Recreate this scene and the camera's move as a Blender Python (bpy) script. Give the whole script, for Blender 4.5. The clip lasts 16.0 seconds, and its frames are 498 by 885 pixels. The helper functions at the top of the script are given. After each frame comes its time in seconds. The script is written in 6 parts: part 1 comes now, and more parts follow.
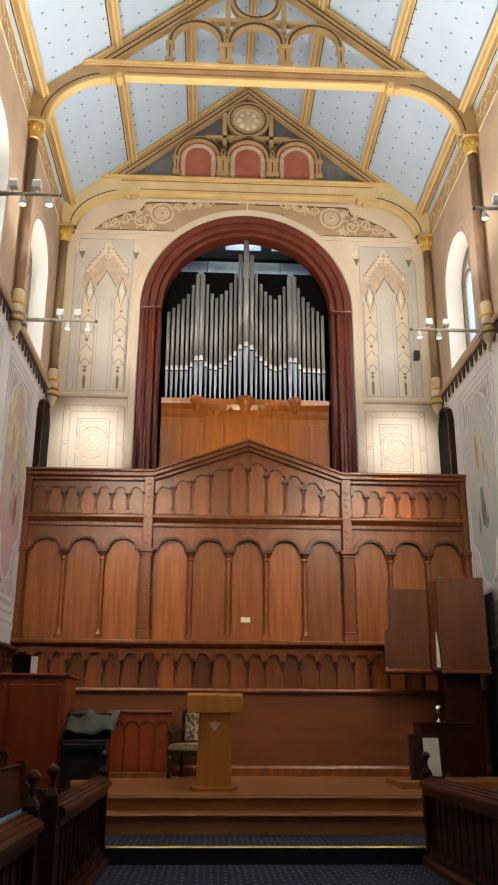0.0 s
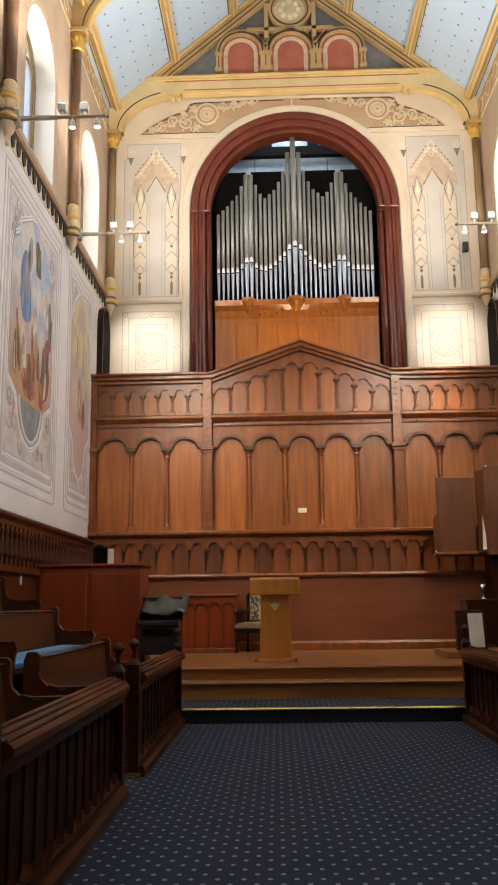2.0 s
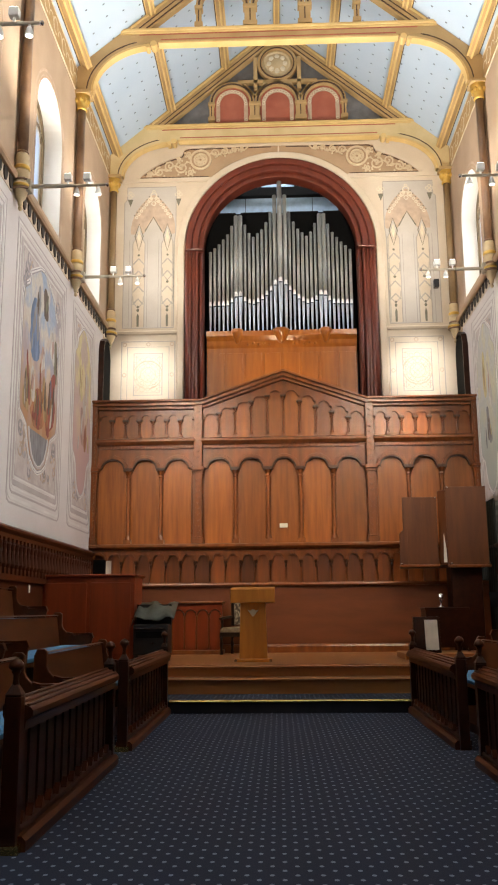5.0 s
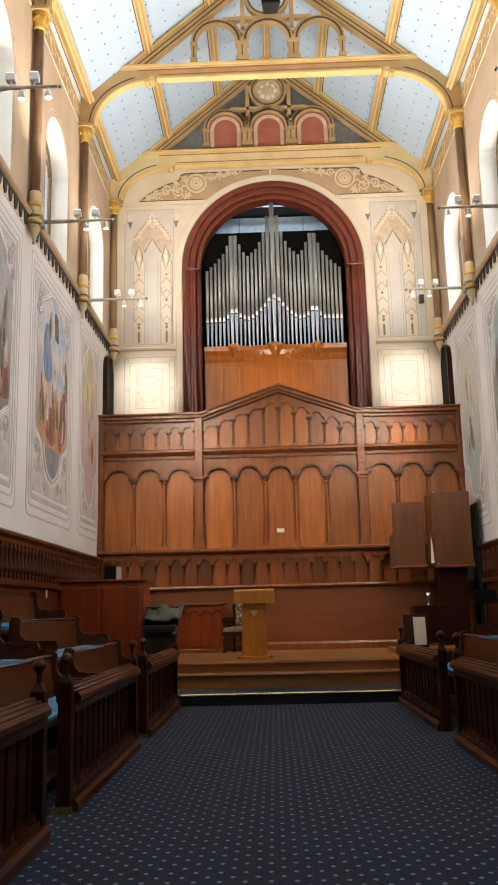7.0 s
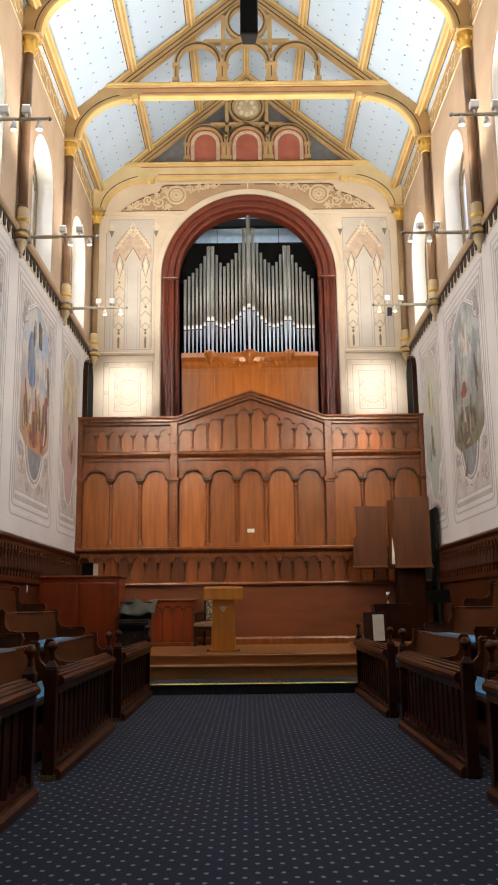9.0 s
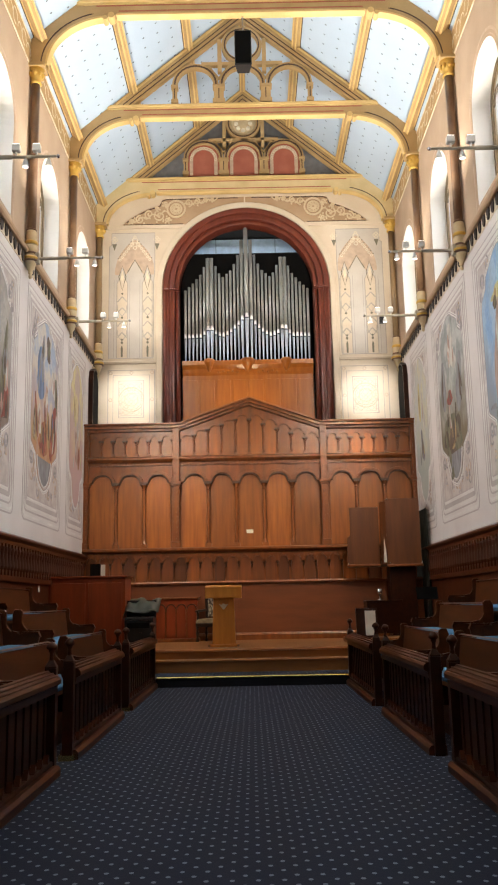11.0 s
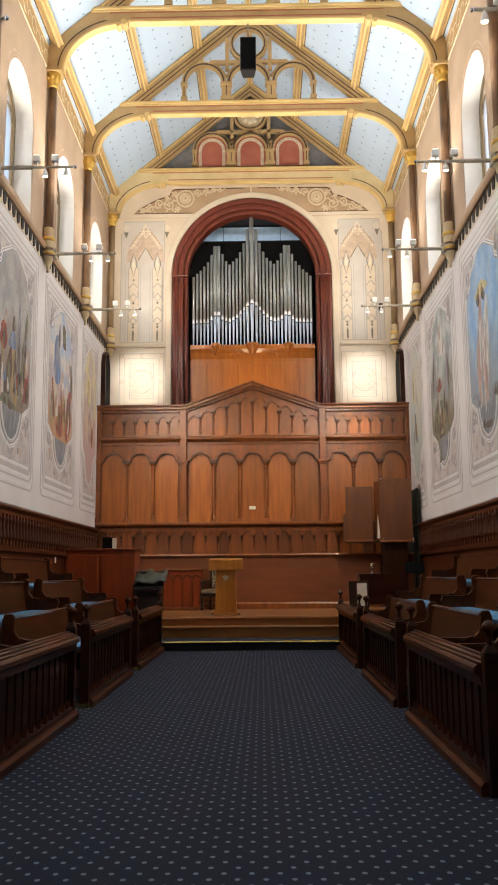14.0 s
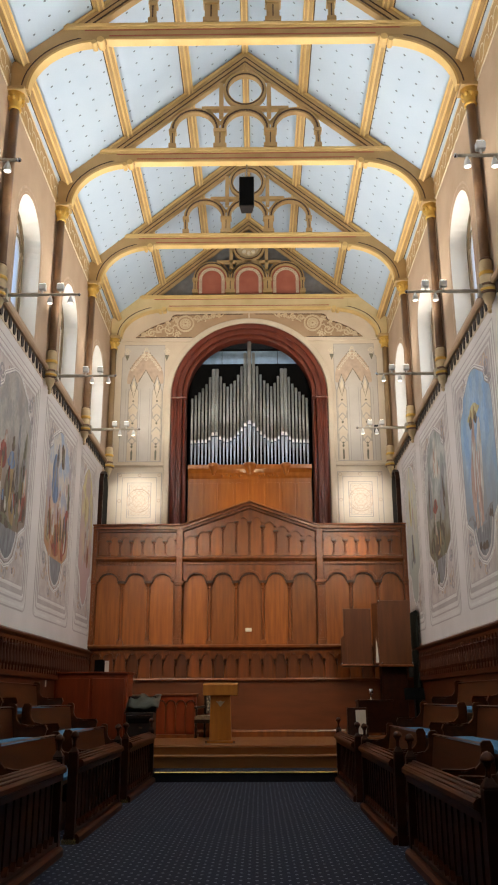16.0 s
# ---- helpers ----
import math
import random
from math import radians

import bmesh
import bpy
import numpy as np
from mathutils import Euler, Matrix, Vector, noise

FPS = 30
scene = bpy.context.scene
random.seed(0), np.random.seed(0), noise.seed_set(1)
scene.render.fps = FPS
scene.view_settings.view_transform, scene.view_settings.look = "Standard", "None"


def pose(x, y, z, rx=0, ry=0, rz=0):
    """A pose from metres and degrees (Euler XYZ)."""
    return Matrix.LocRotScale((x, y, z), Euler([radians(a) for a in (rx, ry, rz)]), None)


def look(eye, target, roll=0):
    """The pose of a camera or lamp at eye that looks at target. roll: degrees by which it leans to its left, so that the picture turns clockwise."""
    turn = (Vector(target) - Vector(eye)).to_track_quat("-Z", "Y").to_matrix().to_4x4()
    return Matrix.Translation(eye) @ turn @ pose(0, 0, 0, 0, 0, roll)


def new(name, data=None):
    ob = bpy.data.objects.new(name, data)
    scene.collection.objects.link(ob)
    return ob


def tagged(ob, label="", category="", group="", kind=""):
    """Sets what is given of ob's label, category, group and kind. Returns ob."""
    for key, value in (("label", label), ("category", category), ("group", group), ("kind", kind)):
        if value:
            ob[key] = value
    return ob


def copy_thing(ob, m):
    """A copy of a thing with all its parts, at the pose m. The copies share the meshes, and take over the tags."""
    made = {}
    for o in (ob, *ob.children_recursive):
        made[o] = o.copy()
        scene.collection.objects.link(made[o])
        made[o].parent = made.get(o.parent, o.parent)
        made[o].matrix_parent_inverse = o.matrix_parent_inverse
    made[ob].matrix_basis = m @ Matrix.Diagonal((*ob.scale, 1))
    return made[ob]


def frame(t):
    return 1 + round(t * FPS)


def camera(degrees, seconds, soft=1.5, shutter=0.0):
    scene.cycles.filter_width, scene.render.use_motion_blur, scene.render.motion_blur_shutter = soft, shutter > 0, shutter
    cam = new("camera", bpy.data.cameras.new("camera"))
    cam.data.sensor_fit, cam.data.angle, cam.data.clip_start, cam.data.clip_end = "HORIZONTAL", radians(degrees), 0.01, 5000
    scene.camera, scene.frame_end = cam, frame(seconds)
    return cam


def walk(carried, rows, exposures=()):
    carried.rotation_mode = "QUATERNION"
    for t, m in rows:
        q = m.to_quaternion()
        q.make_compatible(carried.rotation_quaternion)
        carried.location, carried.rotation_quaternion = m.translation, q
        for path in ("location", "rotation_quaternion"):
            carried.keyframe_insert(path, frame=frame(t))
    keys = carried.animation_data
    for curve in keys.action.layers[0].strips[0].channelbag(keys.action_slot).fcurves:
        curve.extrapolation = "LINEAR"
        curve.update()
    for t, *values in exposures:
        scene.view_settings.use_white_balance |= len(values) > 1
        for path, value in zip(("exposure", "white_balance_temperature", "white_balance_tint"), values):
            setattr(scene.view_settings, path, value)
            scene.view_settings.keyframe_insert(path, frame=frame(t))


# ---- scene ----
cam = camera(32.7, 16.0, soft=2.0)
PATH = [
    (0, (-0.679, 0.903, 1.42), (-0.595, 2.801, 2.047), 0.3),
    (0.5, (-0.677, 0.775, 1.395), (-0.612, 2.712, 1.891), -0.1),
    (1, (-0.578, 0.591, 1.389), (-0.543, 2.553, 1.774), 0.6),
    (1.5, (-0.533, 0.395, 1.372), (-0.55, 2.355, 1.772), 0.6),
    (2, (-0.558, 0.097, 1.401), (-0.617, 2.061, 1.777), -0.8),
    (2.5, (-0.581, -0.142, 1.428), (-0.766, 1.814, 1.8), -1.4),
    (3, (-0.481, -0.393, 1.4), (-0.765, 1.549, 1.784), -0.7),
    (3.5, (-0.471, -0.675, 1.388), (-0.586, 1.283, 1.782), -0.8),
    (4, (-0.367, -1.008, 1.404), (-0.458, 0.953, 1.787), -1.3),
    (4.5, (-0.206, -1.31, 1.397), (-0.31, 0.65, 1.781), -1.1),
    (5, (-0.146, -1.608, 1.407), (-0.212, 0.352, 1.796), -0.5),
    (7.5, (-0.223, -2.994, 1.396), (-0.271, -1.034, 1.787), -1.5),
    (8, (-0.114, -3.228, 1.394), (-0.149, -1.265, 1.775), -1.2),
    (8.5, (-0.091, -3.43, 1.408), (-0.119, -1.468, 1.798), -0.4),
    (9, (-0.101, -3.691, 1.392), (-0.096, -1.728, 1.774), -0.7),
    (11.3, (0.027, -4.824, 1.433), (0.021, -2.859, 1.805), -1.3),
    (11.5, (0.051, -4.921, 1.427), (0.006, -2.956, 1.802), -0.8),
    (12, (0.113, -5.186, 1.439), (0.023, -3.221, 1.804), -0.0),
    (12.5, (0.104, -5.379, 1.409), (0.033, -3.415, 1.777), -0.5),
    (13, (0.085, -5.685, 1.434), (0.042, -3.717, 1.784), -1.1),
    (13.5, (0.204, -5.875, 1.427), (0.173, -3.898, 1.73), -0.2),
    (14, (0.202, -5.968, 1.448), (0.175, -3.992, 1.755), -0.5),
    (14.5, (0.208, -5.996, 1.452), (0.181, -4.022, 1.77), -0.4),
    (15, (0.229, -6.005, 1.454), (0.203, -4.05, 1.871), -0.0),
    (15.5, (0.231, -6.024, 1.452), (0.208, -4.095, 1.98), -0.1),
    (16, (0.235, -6.036, 1.461), (0.215, -4.122, 2.04), -0.2),
]
walk(cam, [(t, look(eye, target, roll)) for t, eye, target, roll in PATH], exposures=[(0.0, 0.8), (0.8, 1.1), (14.4, 1.06), (15.0, 0.74), (16.0, 0.62)])

# ---- light ----
world = bpy.data.worlds.new("world")
scene.world = world
world.use_nodes = True
wn = world.node_tree
sky = wn.nodes.new("ShaderNodeTexSky")
sky.sky_type, sky.sun_disc = "NISHITA", False
sky.sun_elevation, sky.sun_rotation = radians(48), radians(70)
wn.links.new(sky.outputs[0], wn.nodes["Background"].inputs[0])
wn.nodes["Background"].inputs[1].default_value = 0.15

BAYS = [17.8, 14.2, 10.52, 6.8, 3.1, -0.6, -4.3, -8.0, -11.7]   # columns and trusses along the hall
WALL = 4.2          # half width of the hall
END = 17.85         # face of the organ wall
MIDS = [(a + b) / 2 for a, b in zip(BAYS, BAYS[1:])]


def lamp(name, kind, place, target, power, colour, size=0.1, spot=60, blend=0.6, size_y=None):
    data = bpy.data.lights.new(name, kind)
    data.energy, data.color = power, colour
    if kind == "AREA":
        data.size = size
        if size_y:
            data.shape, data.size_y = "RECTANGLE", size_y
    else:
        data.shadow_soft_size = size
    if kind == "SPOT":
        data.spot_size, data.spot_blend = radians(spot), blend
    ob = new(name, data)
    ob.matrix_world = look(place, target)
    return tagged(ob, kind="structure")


DAY = (0.93, 0.96, 1.0)
WARM = (1.0, 0.83, 0.62)
for ym in MIDS:
    for s in (-1, 1):
        lamp("window_daylight", "AREA", (s * 4.98, ym, 9.75), (0, ym, 8.9), 34, DAY, 1.3, size_y=2.4)
# spotlights of the nearest arms on the organ wall, and a lamp behind the cresting of the screen
for s in (-1, 1):
    lamp("wall_wash_lamp", "SPOT", (s * 2.95, 14.2, 7.7), (s * 3.27, 17.85, 6.95), 500, (1.0, 0.985, 0.96), 0.05, 32, 1.0)
lamp("organ_wash_lamp", "SPOT", (0.0, 17.0, 6.0), (0.0, 18.2, 7.0), 55, (1.0, 0.78, 0.5), 0.08, 105, 1.0)
# added area lamp under the closed chamber roof, for assumed daylight on the swell box
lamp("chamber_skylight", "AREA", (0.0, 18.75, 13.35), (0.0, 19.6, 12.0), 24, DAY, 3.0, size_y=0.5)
# up and down heads on the bracket arms
for yb, power in zip(BAYS[1:7], (300, 410, 270, 190, 160, 150)):
    for s in (-1, 1):
        lamp("arm_uplight", "SPOT", (s * 3.0, yb, 8.3), (s * 1.9, yb, 14.0), power, (1.0, 0.93, 0.82), 0.06, 130, 0.7)
for yb, power in ((14.2, 175), (10.52, 365), (6.8, 385)):
    for s in (-1, 1):
        lamp("arm_downlight", "SPOT", (s * 2.95, yb, 7.7), (s * 1.6, 16.6, 3.4), power, WARM, 0.06, 52, 1.0)
for yb, power in ((14.2, 170), (10.52, 490)):
    for s in (-1, 1):
        lamp("wall_floodlight", "SPOT", (s * 2.85, yb, 8.3), (s * 2.6, 17.85, 10.2), power, (1.0, 0.91, 0.78), 0.06, 60, 1.0)
for yb in BAYS[1:6]:
    for s in (-1, 1):
        lamp("mural_floodlight", "SPOT", (s * 2.9, yb, 7.72), (-s * 4.2, yb + 0.6, 5.2), 210, (1.0, 0.95, 0.88), 0.06, 95, 1.0)
lamp("organ_spotlight", "SPOT", (2.75, 14.2, 7.7), (2.85, 16.6, 5.45), 330, (1.0, 0.72, 0.36), 0.03, 22, 1.0)


# ---- materials ----
def material(name, colour, rough=0.5, metal=0.0, second=None, scale=(6, 6, 6), vary=0.25, fine=60, bump=0.15, jitter=0.0, spec=0.5, coat=0.0):
    """Colour mottled at two scales, with fine relief; jitter varies it from piece to piece."""
    m = bpy.data.materials.new(name)
    m.use_nodes = True
    nt = m.node_tree
    b = nt.nodes["Principled BSDF"]
    b.inputs["Roughness"].default_value, b.inputs["Metallic"].default_value = rough, metal
    b.inputs["Specular IOR Level"].default_value = spec
    b.inputs["Coat Weight"].default_value = coat
    second = second or tuple(c * 0.72 for c in colour)
    tc = nt.nodes.new("ShaderNodeTexCoord")
    mp = nt.nodes.new("ShaderNodeMapping")
    mp.inputs["Scale"].default_value = scale
    nt.links.new(tc.outputs["Object"], mp.inputs[0])
    n1 = nt.nodes.new("ShaderNodeTexNoise")
    n1.inputs["Scale"].default_value, n1.inputs["Detail"].default_value = 1.0, 5
    nt.links.new(mp.outputs[0], n1.inputs["Vector"])
    ramp = nt.nodes.new("ShaderNodeMapRange")
    ramp.inputs[1].default_value, ramp.inputs[2].default_value = 0.3, 0.7
    ramp.inputs[3].default_value, ramp.inputs[4].default_value = 0.5 - 2 * vary, 0.5 + 2 * vary
    nt.links.new(n1.outputs["Fac"], ramp.inputs[0])
    mix = nt.nodes.new("ShaderNodeMix")
    mix.data_type = "RGBA"
    mix.inputs["A"].default_value, mix.inputs["B"].default_value = (*colour, 1), (*second, 1)
    nt.links.new(ramp.outputs[0], mix.inputs["Factor"])
    n2 = nt.nodes.new("ShaderNodeTexNoise")
    n2.inputs["Scale"].default_value, n2.inputs["Detail"].default_value = fine / max(scale), 4
    nt.links.new(mp.outputs[0], n2.inputs["Vector"])
    out = mix.outputs["Result"]
    hsv = nt.nodes.new("ShaderNodeHueSaturation")
    nt.links.new(out, hsv.inputs["Color"])
    val = nt.nodes.new("ShaderNodeMapRange")
    val.inputs[3].default_value, val.inputs[4].default_value = 1 - 0.35 * vary, 1 + 0.35 * vary
    nt.links.new(n2.outputs["Fac"], val.inputs[0])
    last = val.outputs[0]
    if jitter:
        oi = nt.nodes.new("ShaderNodeObjectInfo")
        jr = nt.nodes.new("ShaderNodeMapRange")
        jr.inputs[3].default_value, jr.inputs[4].default_value = 1 - jitter, 1 + jitter
        nt.links.new(oi.outputs["Random"], jr.inputs[0])
        mul = nt.nodes.new("ShaderNodeMath")
        mul.operation = "MULTIPLY"
        nt.links.new(jr.outputs[0], mul.inputs[0])
        nt.links.new(last, mul.inputs[1])
        last = mul.outputs[0]
    nt.links.new(last, hsv.inputs["Value"])
    nt.links.new(hsv.outputs[0], b.inputs["Base Color"])
    if bump:
        bp = nt.nodes.new("ShaderNodeBump")
        bp.inputs["Strength"].default_value, bp.inputs["Distance"].default_value = bump, 0.01
        nt.links.new(n2.outputs["Fac"], bp.inputs["Height"])
        nt.links.new(bp.outputs[0], b.inputs["Normal"])
    return m


def dotted(name, ground, dot, pitch, radius, axes, rough, stagger=True, second=None, shape=(1.0, 1.0)):
    """A ground with small dots in rows: pitch in metres along the two axes."""
    m = material(name, ground, rough, second=second, scale=(1.3, 1.3, 1.3), vary=0.2, fine=90, bump=0.2)
    nt = m.node_tree
    N, L = nt.nodes.new, nt.links.new
    tc, sep = N("ShaderNodeTexCoord"), N("ShaderNodeSeparateXYZ")
    L(tc.outputs["Object"], sep.inputs[0])

    def op(kind, a, b=None, c=None):
        n = N("ShaderNodeMath")
        n.operation = kind
        for k, v in enumerate((a, b, c)):
            if v is None:
                continue
            if isinstance(v, (int, float)):
                n.inputs[k].default_value = v
            else:
                L(v, n.inputs[k])
        return n.outputs[0]

    u = op("DIVIDE", sep.outputs[axes[0]], pitch[0])
    v = op("DIVIDE", sep.outputs[axes[1]], pitch[1])
    if stagger:
        u = op("ADD", u, op("MULTIPLY", op("MODULO", op("FLOOR", op("ADD", v, 500.0)), 2.0), 0.5))
    fu = op("MULTIPLY", op("SUBTRACT", op("FRACT", op("ADD", u, 500.0)), 0.5), pitch[0] / shape[0])
    fv = op("MULTIPLY", op("SUBTRACT", op("FRACT", op("ADD", v, 500.0)), 0.5), pitch[1] / shape[1])
    d = op("SQRT", op("ADD", op("MULTIPLY", fu, fu), op("MULTIPLY", fv, fv)))
    k = op("LESS_THAN", d, radius)
    b = nt.nodes["Principled BSDF"]
    old = b.inputs["Base Color"].links[0].from_socket
    mix = N("ShaderNodeMix")
    mix.data_type = "RGBA"
    L(k, mix.inputs["Factor"])
    L(old, mix.inputs["A"])
    mix.inputs["B"].default_value = (*dot, 1)
    L(mix.outputs["Result"], b.inputs["Base Color"])
    return m


OAK = material("carved_oak", (0.23, 0.068, 0.013), 0.3, second=(0.125, 0.034, 0.007), scale=(9, 9, 1.2), vary=0.3, jitter=0.1)
BOARD = material("oak_board", (0.3, 0.094, 0.015), 0.32, second=(0.18, 0.05, 0.008), scale=(11, 11, 0.9), vary=0.3, jitter=0.28)
DADO_BOARD = material("mixed_oak_board", (0.2, 0.056, 0.011), 0.34, second=(0.11, 0.03, 0.008), scale=(11, 11, 0.9), vary=0.3, jitter=0.55)
HONEY = material("honey_oak", (0.44, 0.145, 0.022), 0.28, second=(0.32, 0.095, 0.014), scale=(10, 10, 1.0), vary=0.25, jitter=0.06)
PALE_OAK = material("pale_lectern_oak", (0.6, 0.245, 0.035), 0.4, second=(0.48, 0.18, 0.025), scale=(9, 9, 1.2), vary=0.25)
STALL = material("dark_stall_oak", (0.034, 0.0078, 0.0018), 0.36, second=(0.016, 0.0035, 0.0009), scale=(8, 1.2, 8), vary=0.3, jitter=0.12, spec=0.25)
PEW = material("pew_oak", (0.085, 0.025, 0.0062), 0.36, second=(0.048, 0.0125, 0.003), scale=(8, 1.2, 8), vary=0.3, jitter=0.15, spec=0.3)
# wainscot tone is lightened for the stronger light along the walls
WAINSCOT = material("wainscot_oak", (0.078, 0.019, 0.0055), 0.36, second=(0.042, 0.0105, 0.003), scale=(8, 8, 1.2), vary=0.3, jitter=0.1, spec=0.3)
# lighter copy of STALL: light caught by rails, stops and finials is coloured in
RAIL = material("stall_rail_lit_tone", (0.075, 0.019, 0.005), 0.34, second=(0.036, 0.009, 0.0026), scale=(9, 1.0, 9), vary=0.3, spec=0.24)
CHERRY = material("red_console_wood", (0.26, 0.046, 0.012), 0.3, second=(0.17, 0.029, 0.008), scale=(7, 7, 0.9), vary=0.28)
BROWN_PANEL = material("plain_brown_panel", (0.17, 0.05, 0.016), 0.38, second=(0.12, 0.035, 0.011), scale=(1.2, 8, 6), vary=0.25)
STAGE = material("stage_boards", (0.4, 0.175, 0.055), 0.3, second=(0.31, 0.125, 0.038), scale=(1.0, 10, 8), vary=0.25, jitter=0.1)
PULPIT_WOOD = material("dark_brown_pulpit_wood", (0.12, 0.038, 0.01), 0.34, second=(0.075, 0.023, 0.006), scale=(7, 7, 0.9), vary=0.28)
ARCH_RED = material("dark_red_arch_wood", (0.15, 0.032, 0.016), 0.3, second=(0.09, 0.018, 0.01), scale=(6, 6, 2), vary=0.25)
PLASTER = material("cream_plaster", (0.64, 0.54, 0.41), 0.8, second=(0.55, 0.45, 0.33), scale=(1.1, 1.1, 1.1), vary=0.28, fine=40)
UPPER = material("buff_plaster", (0.5, 0.37, 0.26), 0.8, second=(0.42, 0.3, 0.2), scale=(1.2, 1.2, 1.2), vary=0.25, fine=40)
WHITE = material("white_painted_wall", (0.65, 0.61, 0.585), 0.75, second=(0.57, 0.525, 0.5), scale=(0.9, 0.9, 0.9), vary=0.25, fine=30)
REVEAL = material("white_window_reveal", (0.82, 0.8, 0.75), 0.7, scale=(1.5, 1.5, 1.5), second=(0.74, 0.71, 0.65), vary=0.2)
MOULD_DARK = material("mauve_grey_painted_moulding", (0.46, 0.415, 0.39), 0.75, second=(0.38, 0.335, 0.32), scale=(2, 2, 2), vary=0.25)
MOULD_LIGHT = material("pale_painted_moulding", (0.74, 0.71, 0.67), 0.75, scale=(2, 2, 2), vary=0.15)
# darker oak tone that adds contrast on caps, inner arch bands and pendants
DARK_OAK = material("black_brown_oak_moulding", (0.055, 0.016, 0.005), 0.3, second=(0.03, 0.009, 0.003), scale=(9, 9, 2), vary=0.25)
LINE = material("grey_painted_line", (0.42, 0.38, 0.33), 0.75, vary=0.2)
FIELD = material("lilac_grey_wall_paint", (0.55, 0.5, 0.44), 0.8, second=(0.47, 0.42, 0.36), scale=(1.4, 1.4, 1.4), vary=0.28, fine=40)
LINE_GREEN = material("olive_stencil_paint", (0.2, 0.18, 0.13), 0.75, vary=0.25)
LINE_PALE = material("pale_stencil_paint", (0.78, 0.68, 0.5), 0.7, vary=0.2)
SCROLL = material("ochre_cream_scroll_paint", (0.62, 0.5, 0.33), 0.7, second=(0.52, 0.4, 0.25), vary=0.25)
CREAM_GOLD = material("cream_gold_paint", (0.64, 0.5, 0.27), 0.55, second=(0.54, 0.41, 0.2), scale=(2, 2, 2), vary=0.28)
PINK = material("salmon_stencil_paint", (0.58, 0.43, 0.31), 0.75, vary=0.25)
GOLD = material("gilding", (0.75, 0.5, 0.13), 0.38, 0.55, second=(0.6, 0.37, 0.08), vary=0.3, fine=80)
YELLOW = material("ochre_gold_paint", (0.68, 0.48, 0.2), 0.5, second=(0.56, 0.38, 0.14), scale=(2, 2, 2), vary=0.25)
TAN = material("tan_truss_paint", (0.48, 0.32, 0.145), 0.55, second=(0.38, 0.245, 0.1), scale=(1.8, 1.8, 1.8), vary=0.28)
DARK_LINE = material("dark_brown_lining", (0.085, 0.045, 0.024), 0.6, vary=0.2)
BRICK_RED = material("terracotta_red_paint", (0.4, 0.12, 0.07), 0.65, second=(0.32, 0.085, 0.05), scale=(3, 3, 3), vary=0.25)
SLATE = material("grey_blue_paint", (0.22, 0.225, 0.235), 0.7, vary=0.25)
COLUMN = material("brown_marble_shaft", (0.24, 0.14, 0.075), 0.35, second=(0.13, 0.07, 0.04), scale=(4, 4, 2), vary=0.35)
CORNER = material("olive_brown_shaft", (0.3, 0.2, 0.1), 0.4, second=(0.2, 0.125, 0.06), scale=(4, 4, 2), vary=0.3)
STONE = material("ochre_stone", (0.58, 0.46, 0.28), 0.6, second=(0.49, 0.37, 0.21), scale=(3, 3, 3), vary=0.28)
PIPE = material("grey_pipe_metal", (0.4, 0.41, 0.39), 0.45, 0.5, second=(0.31, 0.32, 0.3), scale=(5, 5, 1.2), vary=0.3, bump=0.05, jitter=0.08)
# bluish-white reflections on the pipe feet are put into this colour
FOOT_GLEAM = material("pipe_foot_with_gleam", (0.6, 0.68, 0.78), 0.25, 0.45, scale=(5, 5, 2), vary=0.2, bump=0.04)
# near-white colour stands for the light caught at the pipe mouths
LIP_GLINT = material("pipe_lip_with_glint", (0.86, 0.87, 0.88), 0.3, 0.15, vary=0.1, bump=0.03)
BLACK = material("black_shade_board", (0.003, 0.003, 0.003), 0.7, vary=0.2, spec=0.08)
SWELL = material("pale_blue_swell_box", (0.4, 0.54, 0.7), 0.6, vary=0.2)
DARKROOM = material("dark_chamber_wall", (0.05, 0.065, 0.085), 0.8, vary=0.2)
BRASS = material("brass_nosing", (0.8, 0.62, 0.22), 0.25, 0.9, vary=0.2)
BLACK_WOOD = material("black_brown_carved_wood", (0.018, 0.009, 0.005), 0.35, vary=0.25)
SEAT_CLOTH = material("faded_beige_upholstery", (0.3, 0.24, 0.15), 0.85, second=(0.2, 0.15, 0.09), scale=(14, 14, 14), vary=0.4, fine=200, bump=0.3)
BACK_CLOTH = material("patterned_back_upholstery", (0.42, 0.36, 0.26), 0.85, second=(0.08, 0.055, 0.04), scale=(22, 22, 16), vary=0.7, fine=200, bump=0.3)
BLUE_CLOTH = material("blue_cushion_cloth", (0.08, 0.25, 0.45), 0.85, second=(0.06, 0.19, 0.36), scale=(5, 5, 5), vary=0.25, fine=200, bump=0.3)
GREEN_CLOTH = material("grey_green_cover", (0.07, 0.09, 0.075), 0.4, second=(0.03, 0.04, 0.033), scale=(5, 5, 5), vary=0.3)
BLACK_PLASTIC = material("black_plastic", (0.015, 0.015, 0.016), 0.35, vary=0.2)
CHROME = material("chrome", (0.7, 0.7, 0.72), 0.15, 1.0, vary=0.1)
PAPER = material("white_paper", (0.75, 0.72, 0.64), 0.8, vary=0.15)
LAMP_WHITE = material("white_lamp_enamel", (0.75, 0.74, 0.7), 0.4, vary=0.1)
ARM = material("grey_bronze_arm", (0.5, 0.45, 0.35), 0.45, 0.3, vary=0.25)
BACK = material("plain_brown_wall", (0.3, 0.22, 0.15), 0.8, vary=0.2)
